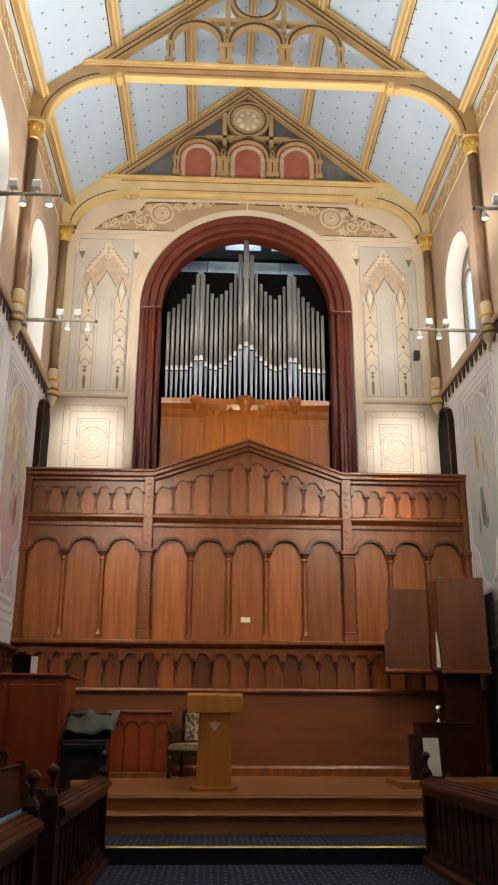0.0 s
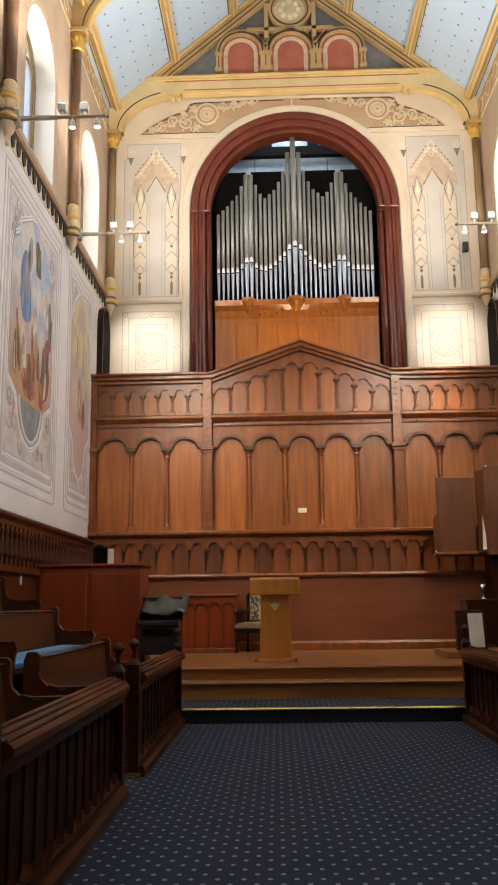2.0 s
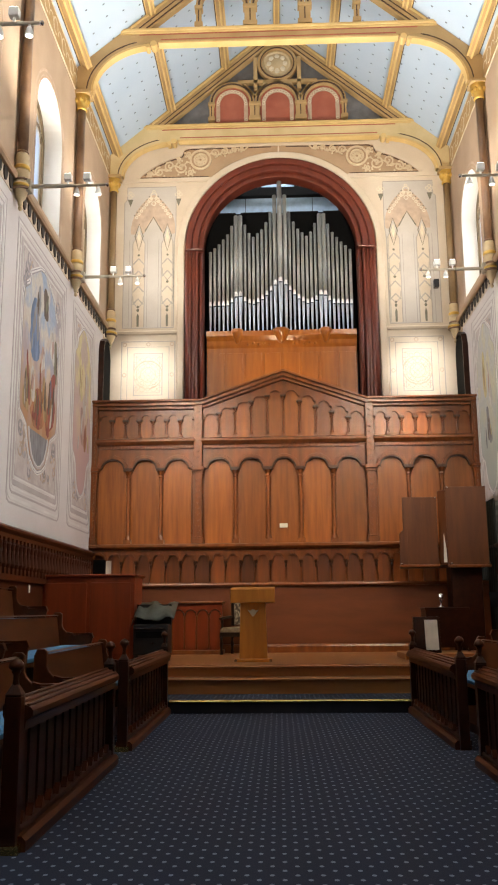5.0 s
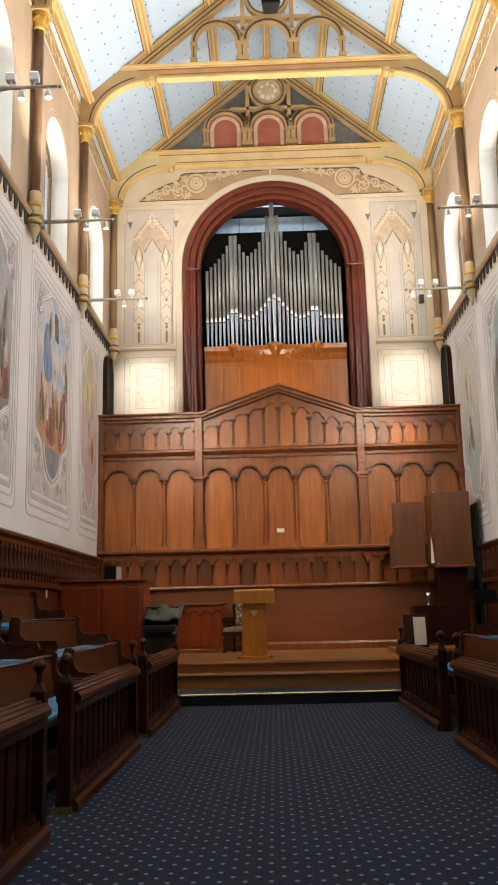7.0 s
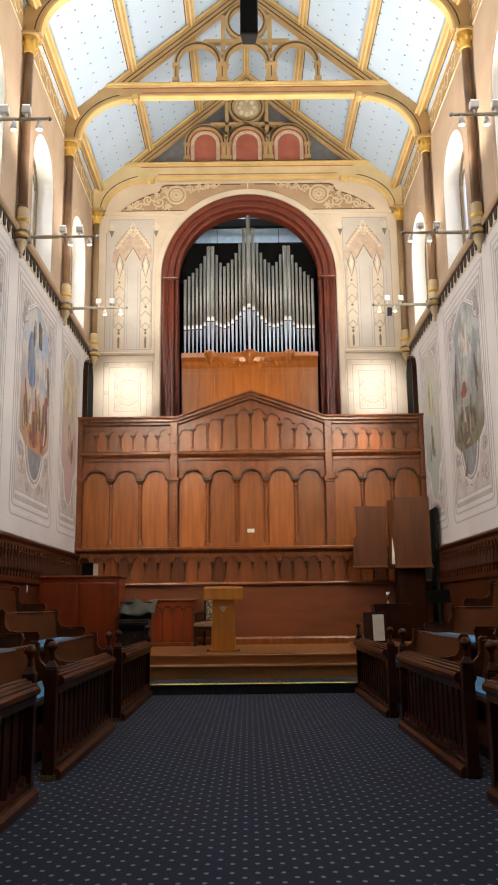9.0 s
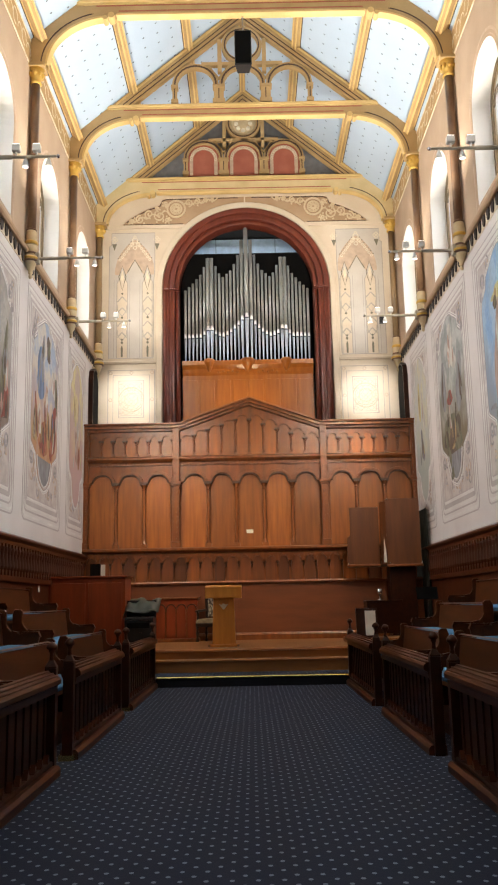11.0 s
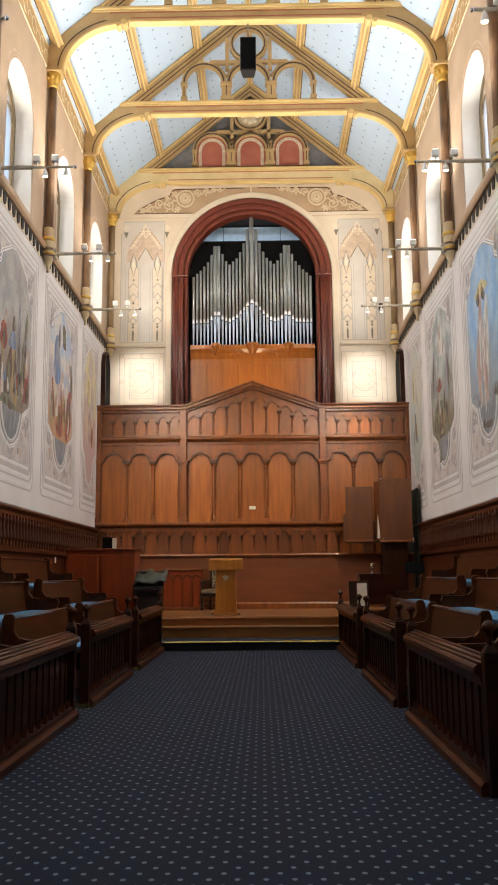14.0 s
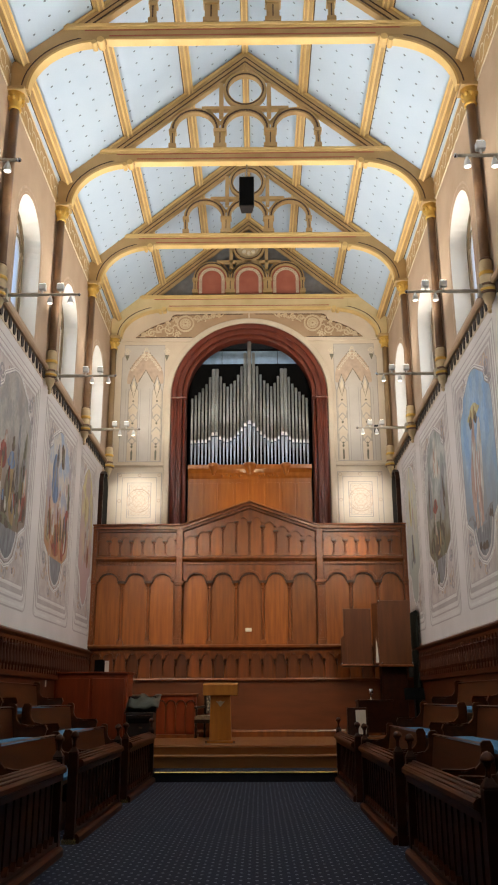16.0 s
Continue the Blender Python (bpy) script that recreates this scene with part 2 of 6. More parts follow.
STAINED = material("deep_stained_frame", (0.17, 0.12, 0.065), 0.6, vary=0.2)
CEILING = dotted("pale_blue_ceiling", (0.45, 0.55, 0.66), (0.14, 0.16, 0.2), (0.34, 0.3), 0.021, (1, 0), 0.7, second=(0.41, 0.51, 0.63))
CARPET = dotted("navy_dotted_carpet", (0.007, 0.0155, 0.039), (0.18, 0.22, 0.285), (0.138, 0.083), 0.0138, (0, 1), 0.95, second=(0.0056, 0.0125, 0.036), shape=(1.0, 1.3))
CORBEL_DARK = material("black_brown_paint", (0.03, 0.02, 0.014), 0.7, vary=0.2)
SPANDREL = material("tan_brown_paint", (0.41, 0.28, 0.165), 0.7, second=(0.33, 0.21, 0.12), scale=(2, 2, 2), vary=0.25)
CARPET_EDGE = material("black_carpet", (0.012, 0.013, 0.02), 0.95, vary=0.3, fine=200)

GLASS = bpy.data.materials.new("window_glass")
GLASS.use_nodes = True
gb = GLASS.node_tree.nodes["Principled BSDF"]
gb.inputs["Base Color"].default_value = (0.93, 0.95, 0.97, 1)
gb.inputs["Transmission Weight"].default_value, gb.inputs["Roughness"].default_value, gb.inputs["IOR"].default_value = 1.0, 0.35, 1.05
STAINED_GLASS = GLASS.copy()
STAINED_GLASS.name = "amber_stained_glass"
STAINED_GLASS.node_tree.nodes["Principled BSDF"].inputs["Base Color"].default_value = (0.5, 0.38, 0.24, 1)
LIT = bpy.data.materials.new("lit_lamp_face")
LIT.use_nodes = True
lb = LIT.node_tree.nodes["Principled BSDF"]
lb.inputs["Emission Color"].default_value, lb.inputs["Emission Strength"].default_value = (1.0, 0.93, 0.8, 1), 1.6


# ---- building helpers ----
class Geo:
    """Collects vertices and faces of one part."""

    def __init__(self):
        self.v, self.f = [], []

    def add(self, verts, faces):
        k = len(self.v)
        self.v += [tuple(p) for p in verts]
        self.f += [tuple(i + k for i in q) for q in faces]
        return self

    def box(self, x0, x1, y0, y1, z0, z1):
        return self.add([(x, y, z) for x in (x0, x1) for y in (y0, y1) for z in (z0, z1)],
                        [(0, 1, 3, 2), (4, 6, 7, 5), (0, 4, 5, 1), (2, 3, 7, 6), (0, 2, 6, 4), (1, 5, 7, 3)])

    def prism(self, pts, axis, a, b):
        """An outline drawn across an axis, from a to b along it."""
        put = {"x": lambda p, d: (d, p[0], p[1]), "y": lambda p, d: (p[0], d, p[1]), "z": lambda p, d: (p[0], p[1], d)}[axis]
        n = len(pts)
        return self.add([put(p, a) for p in pts] + [put(p, b) for p in pts],
                        [tuple(range(n)), tuple(range(2 * n - 1, n - 1, -1))] + [(i, (i + 1) % n, n + (i + 1) % n, n + i) for i in range(n)])

    def strip(self, inner, outer, axis, a, b, closed=False):
        """A band between two outlines of as many points."""
        put = {"x": lambda p, d: (d, p[0], p[1]), "y": lambda p, d: (p[0], d, p[1]), "z": lambda p, d: (p[0], p[1], d)}[axis]
        n = len(inner)
        rows = [put(p, d) for p, q in zip(inner, outer) for p, d in ((p, a), (p, b), (q, b), (q, a))]
        faces = []
        for i in range(n if closed else n - 1):
            j = (i + 1) % n
            faces += [(4 * i + k, 4 * i + (k + 1) % 4, 4 * j + (k + 1) % 4, 4 * j + k) for k in range(4)]
        if not closed:
            faces += [(0, 1, 2, 3), (4 * n - 1, 4 * n - 2, 4 * n - 3, 4 * n - 4)]
        return self.add(rows, faces)

    def lathe(self, profile, at=(0, 0, 0), seg=12, axis="z"):
        """A turned shape: rows of radius and height."""
        rows = []
        for r, h in profile:
            for k in range(seg):
                a = 2 * math.pi * k / seg
                c, s = r * math.cos(a), r * math.sin(a)
                p = {"z": (c, s, h), "y": (c, h, s), "x": (h, c, s)}[axis]
                rows.append((at[0] + p[0], at[1] + p[1], at[2] + p[2]))
        faces = [(i * seg + k, i * seg + (k + 1) % seg, (i + 1) * seg + (k + 1) % seg, (i + 1) * seg + k) for i in range(len(profile) - 1) for k in range(seg)]
        faces += [tuple(range(seg)), tuple(range(len(rows) - 1, len(rows) - 1 - seg, -1))]
        return self.add(rows, faces)

    def ribbon(self, pts, width, axis, a, b, closed=False):
        """A flat raised line of a given width along a drawn path."""
        left, right = [], []
        n = len(pts)
        for i, p in enumerate(pts):
            q0 = pts[(i - 1) % n] if closed or i else p
            q1 = pts[(i + 1) % n] if closed or i < n - 1 else p
            dx, dz = q1[0] - q0[0], q1[1] - q0[1]
            d = math.hypot(dx, dz) or 1
            ox, oz = -dz / d * width / 2, dx / d * width / 2
            left.append((p[0] + ox, p[1] + oz))
            right.append((p[0] - ox, p[1] - oz))
        return self.strip(left, right, axis, a, b, closed)


def part(name, geo, mat, parent=None, label="", smooth=False, bevel=0.0):
    me = bpy.data.meshes.new(name)
    me.from_pydata(geo.v, [], geo.f)
    bm = bmesh.new()
    bm.from_mesh(me)
    bmesh.ops.recalc_face_normals(bm, faces=bm.faces)
    bm.to_mesh(me)
    bm.free()
    me.materials.append(mat)
    if smooth:
        for p in me.polygons:
            p.use_smooth = len(p.vertices) == 4
    ob = new(name, me)
    ob.parent = parent
    if bevel:
        mod = ob.modifiers.new("bevel", "BEVEL")
        mod.width, mod.segments, mod.limit_method = bevel, 2, "ANGLE"
    return tagged(ob, label)


def piece(name, data, m, parent):
    """One more object on a mesh that is there already."""
    ob = new(name, data)
    ob.parent = parent
    ob.matrix_basis = m
    return ob


def thing(name, label, category, group="", kind="", at=(0, 0, 0)):
    ob = new(name)
    ob.location = at
    return tagged(ob, label, category, group, kind)


def setting(name, geo, mat, label="", smooth=False, bevel=0.0):
    return tagged(part(name, geo, mat, None, label, smooth, bevel), kind="structure")


def arc(cx, cz, r, a0, a1, n=16, rz=None):
    return [(cx + r * math.cos(radians(a0 + (a1 - a0) * i / n)), cz + (rz or r) * math.sin(radians(a0 + (a1 - a0) * i / n))) for i in range(n + 1)]


def arch_line(cx, half, z0, spring, n=16, rise=None):
    """An upright round-headed outline from foot to foot."""
    return [(cx - half, z0)] + arc(cx, spring, half, 180, 0, n, rise) + [(cx + half, z0)]


def pierced(geo, front, back, rect, axis, a, b):
    """A wall piece over a rectangle with a round-headed hole, its reveal splayed from front to back."""
    u0, u1, w0, w1 = rect
    put = {"x": lambda p, d: (d, p[0], p[1]), "y": lambda p, d: (p[0], d, p[1])}[axis]

    def rim(line):
        n, out = len(line), []
        for i, p in enumerate(line):
            if i == 0:
                out.append((u0, p[1]))
            elif i == n - 1:
                out.append((u1, p[1]))
            else:
                f = (i - 1) / (n - 3)
                if f < 0.2:
                    out.append((u0, p[1] + (w1 - p[1]) * f / 0.2))
                elif f > 0.8:
                    out.append((u1, p[1] + (w1 - p[1]) * (1 - f) / 0.2))
                else:
                    out.append((u0 + (u1 - u0) * (f - 0.2) / 0.6, w1))
        return out

    for line, d in ((front, a), (back, b)):
        r = rim(line)
        for i in range(len(line) - 1):
            geo.add([put(q, d) for q in (line[i], line[i + 1], r[i + 1], r[i])], [(0, 1, 2, 3)])
        if line[0][1] > w0:
            geo.add([put(q, d) for q in ((u0, w0), (u1, w0), (u1, line[-1][1]), (line[-1][0], line[-1][1]), (line[0][0], line[0][1]), (u0, line[0][1]))], [(0, 1, 2, 3, 4, 5)])
    return geo


def reveal(front, back, axis, a, b):
    g = Geo()
    put = {"x": lambda p, d: (d, p[0], p[1]), "y": lambda p, d: (p[0], d, p[1])}[axis]
    n = len(front)
    for i in range(n):
        j = (i + 1) % n
        g.add([put(front[i], a), put(front[j], a), put(back[j], b), put(back[i], b)], [(0, 1, 2, 3)])
    return g


def roof(x):
    return 16.15 - 0.85 * abs(x)


# ---- shell ----
setting("floor", Geo().box(-4.9, 4.9, -12.1, 19.6, -0.2, 0.0), CARPET, "navy carpet with small pale dots")
for s, nm in ((-1, "wall_west"), (1, "wall_east")):
    setting(nm, Geo().box(min(s * WALL, s * 4.6), max(s * WALL, s * 4.6), -11.7, 17.35, 0, 7.95), WHITE, "white painted lower wall with framed murals")
setting("wall_south", Geo().box(-4.9, 4.9, -12.1, -11.7, 0, 16.3), BACK, "plain closing wall")

# organ wall with its great arch
outer = arch_line(0, 2.42, 5.2, 10.15, 32)
setting("wall_north", pierced(Geo(), outer, outer, (-4.9, 4.9, 0.0, 13.2), "y", END, 18.5), PLASTER, "cream stencilled plaster wall round the organ arch")
gable = Geo().prism([(-4.9, 13.2), (4.9, 13.2), (4.9, 13.21), (3.4, roof(3.4)), (0, 16.15), (-3.4, roof(3.4)), (-4.9, 13.21)], "y", END, 18.5)
setting("gable_wall", gable, SLATE, "grey-blue painted gable above the tie beam")
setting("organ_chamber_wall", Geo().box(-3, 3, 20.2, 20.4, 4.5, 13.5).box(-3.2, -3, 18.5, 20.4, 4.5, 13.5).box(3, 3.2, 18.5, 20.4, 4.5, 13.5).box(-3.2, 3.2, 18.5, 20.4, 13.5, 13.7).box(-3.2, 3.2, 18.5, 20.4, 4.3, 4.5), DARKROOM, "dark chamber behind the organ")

# blue boarded ceiling in two slopes
for s, nm in ((-1, "ceiling_west"), (1, "ceiling_east")):
    setting(nm, Geo().prism([(0, 16.15), (s * 4.95, roof(4.95)), (s * 4.95, roof(4.95) + 0.25), (0, 16.4)], "y", -12.1, 18.5), CEILING, "pale blue ceiling with rows of small stars")

# purlins with gilded fillets, one long run each
for x in (-4.06, -2.7, -1.34, 0.0, 1.37, 2.74, 4.06):
    z = roof(x)
    c = math.atan(0.85) * (0 if x == 0 else -math.copysign(1, x))
    g, e = Geo(), Geo()

    def tilt(pts):
        return [(x + u * math.cos(c) - w * math.sin(c), z + u * math.sin(c) + w * math.cos(c)) for u, w in pts]

    deep = 0.13 if abs(x) < 4 else 0.2
    g.prism(tilt([(-0.085, 0.03), (0.085, 0.03), (0.085, -deep * 0.5), (0.055, -deep), (-0.055, -deep), (-0.085, -deep * 0.5)]), "y", -11.7, 17.84)
    ob = setting("trim_purlin", g, TAN, "ochre and gold purlin of the ceiling")
    f = Geo()
    for u in (-0.05, 0.05):
        f.prism(tilt([(u - 0.018, -deep + 0.012), (u + 0.018, -deep + 0.012), (u + 0.018, -deep - 0.014), (u - 0.018, -deep - 0.014)]), "y", -11.7, 17.83)
    for u in (-0.09, 0.09):
        f.prism(tilt([(u - 0.018, 0.0), (u + 0.018, 0.0), (u + 0.018, -0.04), (u - 0.018, -0.04)]), "y", -11.7, 17.83)
    part("gilded_fillet", f, YELLOW, ob, "bright ochre edge fillets")
    # dark strips either side put the shadow beside the purlin into colour
    e.prism(tilt([(0.108, -0.02), (0.12, -0.02), (0.12, 0.02), (0.108, 0.02)]), "y", -11.7, 17.83)
    e.prism(tilt([(-0.108, -0.02), (-0.12, -0.02), (-0.12, 0.02), (-0.108, 0.02)]), "y", -11.7, 17.83)
    part("lining", e, DARK_LINE, ob, "dark strips along the purlin, its shadow coloured in")

# upper side walls: one bay at a time with a deep splayed window
WIN_F, WIN_B = 0.84, 0.7
for s, nm in ((-1, "wall_upper_west"), (1, "wall_upper_east")):
    g = Geo()
    for ya, yb, ym in zip(BAYS, BAYS[1:], MIDS):
        front = arch_line(ym, WIN_F, 8.35, 10.1, 20)
        back = arch_line(ym, WIN_B, 8.6, 10.1, 20)
        pierced(g, front, back, (yb, ya + (0.05 if ya == 17.8 else 0), 7.95, 12.75), "x", s * WALL, s * 4.6)
    wall = setting(nm, g, UPPER, "buff painted clerestory wall with round-headed windows")
for s in (-1, 1):
    for k, ym in enumerate(MIDS):
        front = arch_line(ym, WIN_F, 8.35, 10.1, 20)
        back = arch_line(ym, WIN_B, 8.6, 10.1, 20)
        w = thing("window_%d" % (k + 1 + (8 if s > 0 else 0)), "round-headed leaded window in a deep white splay", "window", "clerestory windows", "structure")
        part("window_reveal", reveal(front, back, "x", s * WALL, s * 4.6), REVEAL, w)
        g = Geo()
        inner = arch_line(ym, WIN_B - 0.07, 8.67, 10.1, 20)
        g.strip(inner, back, "x", s * 4.5, s * 4.6).box(min(s * 4.5, s * 4.6), max(s * 4.5, s * 4.6), ym - WIN_B, ym + WIN_B, 8.6, 8.67)
        g.box(min(s * 4.51, s * 4.57), max(s * 4.51, s * 4.57), ym - 0.03, ym + 0.03, 8.65, 10.15)
        for c in (-0.28, 0.28):
            g.strip(arc(ym + c, 10.1, 0.22, 180, 0, 8), arc(ym + c, 10.1, 0.27, 180, 0, 8), "x", s * 4.51, s * 4.57)
        g.strip(arc(ym, 10.42, 0.12, 0, 360, 12), arc(ym, 10.42, 0.16, 0, 360, 12), "x", s * 4.51, s * 4.57)
        part("window_frame", g, STAINED, w, "dark tracery bars")
        mid = arch_line(ym, WIN_B - 0.17, 8.77, 10.1, 20)
        pane = part("pane", Geo().prism(mid, "x", s * 4.535, s * 4.542), GLASS, w)
        pane.visible_shadow = False
        edge = part("border_pane", Geo().strip(mid + [mid[0]], inner + [inner[0]], "x", s * 4.535, s * 4.542), STAINED_GLASS, w, "amber stained border")
        edge.visible_shadow = False
        g = Geo()
        g.ribbon(arch_line(ym, WIN_F + 0.14, 8.25, 10.1, 20), 0.05, "x", s * (WALL - 0.003), s * WALL)
        g.ribbon(arch_line(ym, WIN_F + 0.05, 8.3, 10.1, 20), 0.02, "x", s * (WALL - 0.004), s * WALL)
        part("painted_border", g, PINK, w, "salmon painted line round the opening")

# corbel-table cornice between lower and upper walls
block = Geo().prism([(0.075, 0.215), (0.082, 0.14), (0.07, 0.07), (0.04, 0.015), (0, 0), (-0.04, 0.015), (-0.07, 0.07), (-0.082, 0.14), (-0.075, 0.215)], "x", 0.0, 0.02)
bmesh_block = part("corbel_block", block, CORBEL_DARK)
block_data = bmesh_block.data
bpy.data.objects.remove(bmesh_block)
for s in (-1, 1):
    for ya, yb in list(zip(BAYS, BAYS[1:]))[:6]:
        c = thing("trim_cornice", "pale stone cornice on a row of dark rounded corbels", "cornice", "cornice lengths", "structure")
        g = Geo().prism([(s * WALL, 8.02), (s * (WALL - 0.07), 8.02), (s * (WALL - 0.1), 8.06), (s * (WALL - 0.1), 8.11), (s * (WALL - 0.04), 8.18), (s * WALL, 8.24)], "y", yb + 0.14, ya - 0.14)
        part("moulding", g, SPANDREL, c)
        part("corbel_strip", Geo().box(min(s * WALL, s * (WALL - 0.012)), max(s * WALL, s * (WALL - 0.012)), yb + 0.14, ya - 0.14, 7.8, 8.02), PLASTER, c, "pale strip behind the dark corbels")
        n = 13
        for i in range(n):
            y = yb + 0.22 + (ya - yb - 0.44) * i / (n - 1)
            m = Matrix.Translation((s * (WALL - 0.012), y, 7.815)) @ Matrix.Rotation(0 if s < 0 else math.pi, 4, "Z")
            piece("corbel", block_data, m, c)

# painted frieze under the roof
for s in (-1, 1):
    g, e = Geo(), Geo()
    g.box(min(s * WALL, s * (WALL - 0.004)), max(s * WALL, s * (WALL - 0.004)), -11.7, 17.7, 12.02, 12.52)
    fr = setting("trim_frieze", g, TAN, "painted frieze of scrolls under the roof")
    for z in (12.0, 12.53):
        e.box(min(s * WALL, s * (WALL - 0.012)), max(s * WALL, s * (WALL - 0.012)), -11.7, 17.7, z - 0.02, z + 0.02)
    y = 17.4
    while y > 0:
        e.ribbon(arc(y, 12.27, 0.15, 0, 300, 10), 0.03, "x", s * (WALL - 0.008), s * (WALL - 0.004))
        e.ribbon(arc(y - 0.3, 12.2, 0.14, 20, 190, 8), 0.025, "x", s * (WALL - 0.008), s * (WALL - 0.004))
        y -= 0.62
    part("scrollwork", e, LINE_PALE, fr, "pale painted scrolls")


# ---- wall shafts ----
def wall_shaft(s, y, corner=False):
    t = thing("wall_column", "slender brown marble wall shaft with gilded capital", "column", "wall columns")
    x = s * 4.09
    part("shaft", Geo().lathe([(0.085, 8.5), (0.085, 11.62)], (x, y, 0), 14), CORNER if corner else COLUMN, t, smooth=True)
    g = Geo().lathe([(0.09, 11.6), (0.12, 11.62), (0.1, 11.66), (0.11, 11.72), (0.14, 11.8), (0.12, 11.84), (0.17, 11.92)], (x, y, 0), 14)
    for k in range(8):
        a = k * math.pi / 4
        g.lathe([(0.0, 11.74), (0.035, 11.77), (0.045, 11.82), (0.0, 11.87)], (x + 0.13 * math.cos(a), y + 0.13 * math.sin(a), 0), 6)
    part("capital", g, GOLD, t, "gilded leaf capital", smooth=True)
    part("abacus", Geo().box(x - 0.19, x + 0.19, y - 0.19, y + 0.19, 11.92, 12.0), TAN, t, bevel=0.012)
    g = Geo().lathe([(0.12, 8.2), (0.12, 8.3), (0.1, 8.33), (0.125, 8.37), (0.1, 8.42), (0.115, 8.46), (0.085, 8.51)], (x, y, 0), 14)
    part("base", g, STONE, t, smooth=True)
    part("base_block", Geo().lathe([(0.122, 7.98), (0.122, 8.2)], (x, y, 0), 14), STONE, t, smooth=True)
    g = Geo().lathe([(0.02, 7.62), (0.045, 7.66), (0.04, 7.7), (0.08, 7.76), (0.1, 7.84), (0.14, 7.9), (0.15, 7.98)], (x, y, 0), 14)
    part("corbel", g, STONE, t, smooth=True)
    part("dark_ring", Geo().lathe([(0.122, 8.02), (0.13, 8.03), (0.13, 8.055), (0.122, 8.065)], (x, y, 0), 14).lathe([(0.15, 7.875), (0.16, 7.885), (0.16, 7.905), (0.15, 7.915)], (x, y, 0), 14).lathe([(0.09, 8.512), (0.1, 8.52), (0.1, 8.535), (0.09, 8.545)], (x, y, 0), 14), COLUMN, t, "brown painted rings", smooth=True)
    part("pendant", Geo().lathe([(0.0, 7.54), (0.03, 7.56), (0.035, 7.6), (0.02, 7.63)], (x, y, 0), 10), STONE, t, smooth=True)
    part("gilded_collar", Geo().lathe([(0.12, 8.22), (0.132, 8.24), (0.132, 8.27), (0.12, 8.29)], (x, y, 0), 14), GOLD, t, smooth=True)
    part("gilded_ring", Geo().lathe([(0.15, 7.91), (0.165, 7.925), (0.165, 7.95), (0.15, 7.965)], (x, y, 0), 14), GOLD, t, smooth=True)
    return t


for s in (-1, 1):
    for y in BAYS[:8]:
        wall_shaft(s, 17.68 if y == 17.8 else y, y == 17.8)


# ---- roof trusses ----
def truss(closed):
    name = "trim_roof_truss"
    t = thing(name, "painted roof truss with tie beam, round arches and a ring" + (" against red panels" if closed else ""), "roof truss", "roof trusses", "structure")
    T = 0.08
    Z0, Z1 = (12.9, 13.36) if closed else (13.06, 13.42)
    part("tie_beam", Geo().box(-3.02, 3.02, -T, T, Z0 + 0.05, Z1 - 0.06), CREAM_GOLD if closed else TAN, t, bevel=0.012)
    for z, dz, w, L in ((Z0, 0.055, 0.012, 2.5), (Z1 - 0.07, 0.07, 0.04, 3.38), (Z1 - 0.12, 0.05, 0.02, 3.3)):
        part("gilded_fillet", Geo().box(-L, L, -T - w, T + w, z, z + dz), YELLOW, t, "bright ochre moulding", bevel=0.015)
    part("lining", Geo().box(-2.9, 2.9, -T - 0.006, T + 0.006, Z1 - 0.15, Z1 - 0.125).box(-2.45, 2.45, -T - 0.006, T + 0.006, Z0 + 0.085, Z0 + 0.11), BRICK_RED, t, "dark red painted line")
    for s in (-1, 1):
        g = Geo().prism([(s * 4.2, roof(4.2) - 0.01), (0, 16.14), (0, 15.71), (s * 4.2, roof(4.2) - 0.43)], "y", -T + 0.01, T - 0.01)
        part("rafter", g, TAN, t)
        for d0, d1, mm, w in ((0.35, 0.375, DARK_LINE, 0.01), (0.05, 0.11, YELLOW, 0.014), (0.22, 0.24, DARK_LINE, 0.006)):
            xe = min(3.3, (16.15 - d1 - Z1) / 0.85)
            g = Geo().prism([(s * xe, roof(xe) - d0), (0, 16.15 - d0), (0, 16.15 - d1), (s * xe, roof(xe) - d1)], "y", -T - w, T + w)
            part("rafter_lining", g, mm, t, "painted lining")
        # curved bracket
        cx, ra, rb = 2.6, 1.26, Z0 - 12.0 - 0.03
        curve = [(s * p[0], p[1]) for p in arc(cx, 12.0, ra, 0, 88, 14, rb)]
        curve = [(s * 4.18, 12.0)] + curve + [(s * 2.56, Z0 - 0.02), (s * 2.5, Z0 + 0.06), (s * 2.5, Z0 + 0.2), (s * 2.7, Z1 - 0.02), (s * 3.36, Z1 - 0.02), (s * 4.18, 12.6)]
        part("bracket", Geo().prism(curve, "y", -T * 0.9, T * 0.9), CREAM_GOLD if closed else TAN, t, "curved bracket")
        inner = [(s * p[0], p[1]) for p in arc(cx, 12.0, ra - 0.004, 0, 84, 14, rb - 0.004)]
        outr = [(s * p[0], p[1]) for p in arc(cx, 12.0, ra + 0.04, 0, 84, 14, rb + 0.04)]
        part("bracket_fillet", Geo().strip(inner, outr, "y", -T - 0.01, T + 0.01), YELLOW, t, "bright ochre edge")
        d0 = [(s * p[0], p[1]) for p in arc(cx, 12.0, ra + 0.13, 0, 75, 12, rb + 0.13)]
        part("bracket_lining", Geo().ribbon(d0, 0.025, "y", -T * 0.9 - 0.006, T * 0.9 + 0.006), DARK_LINE, t)
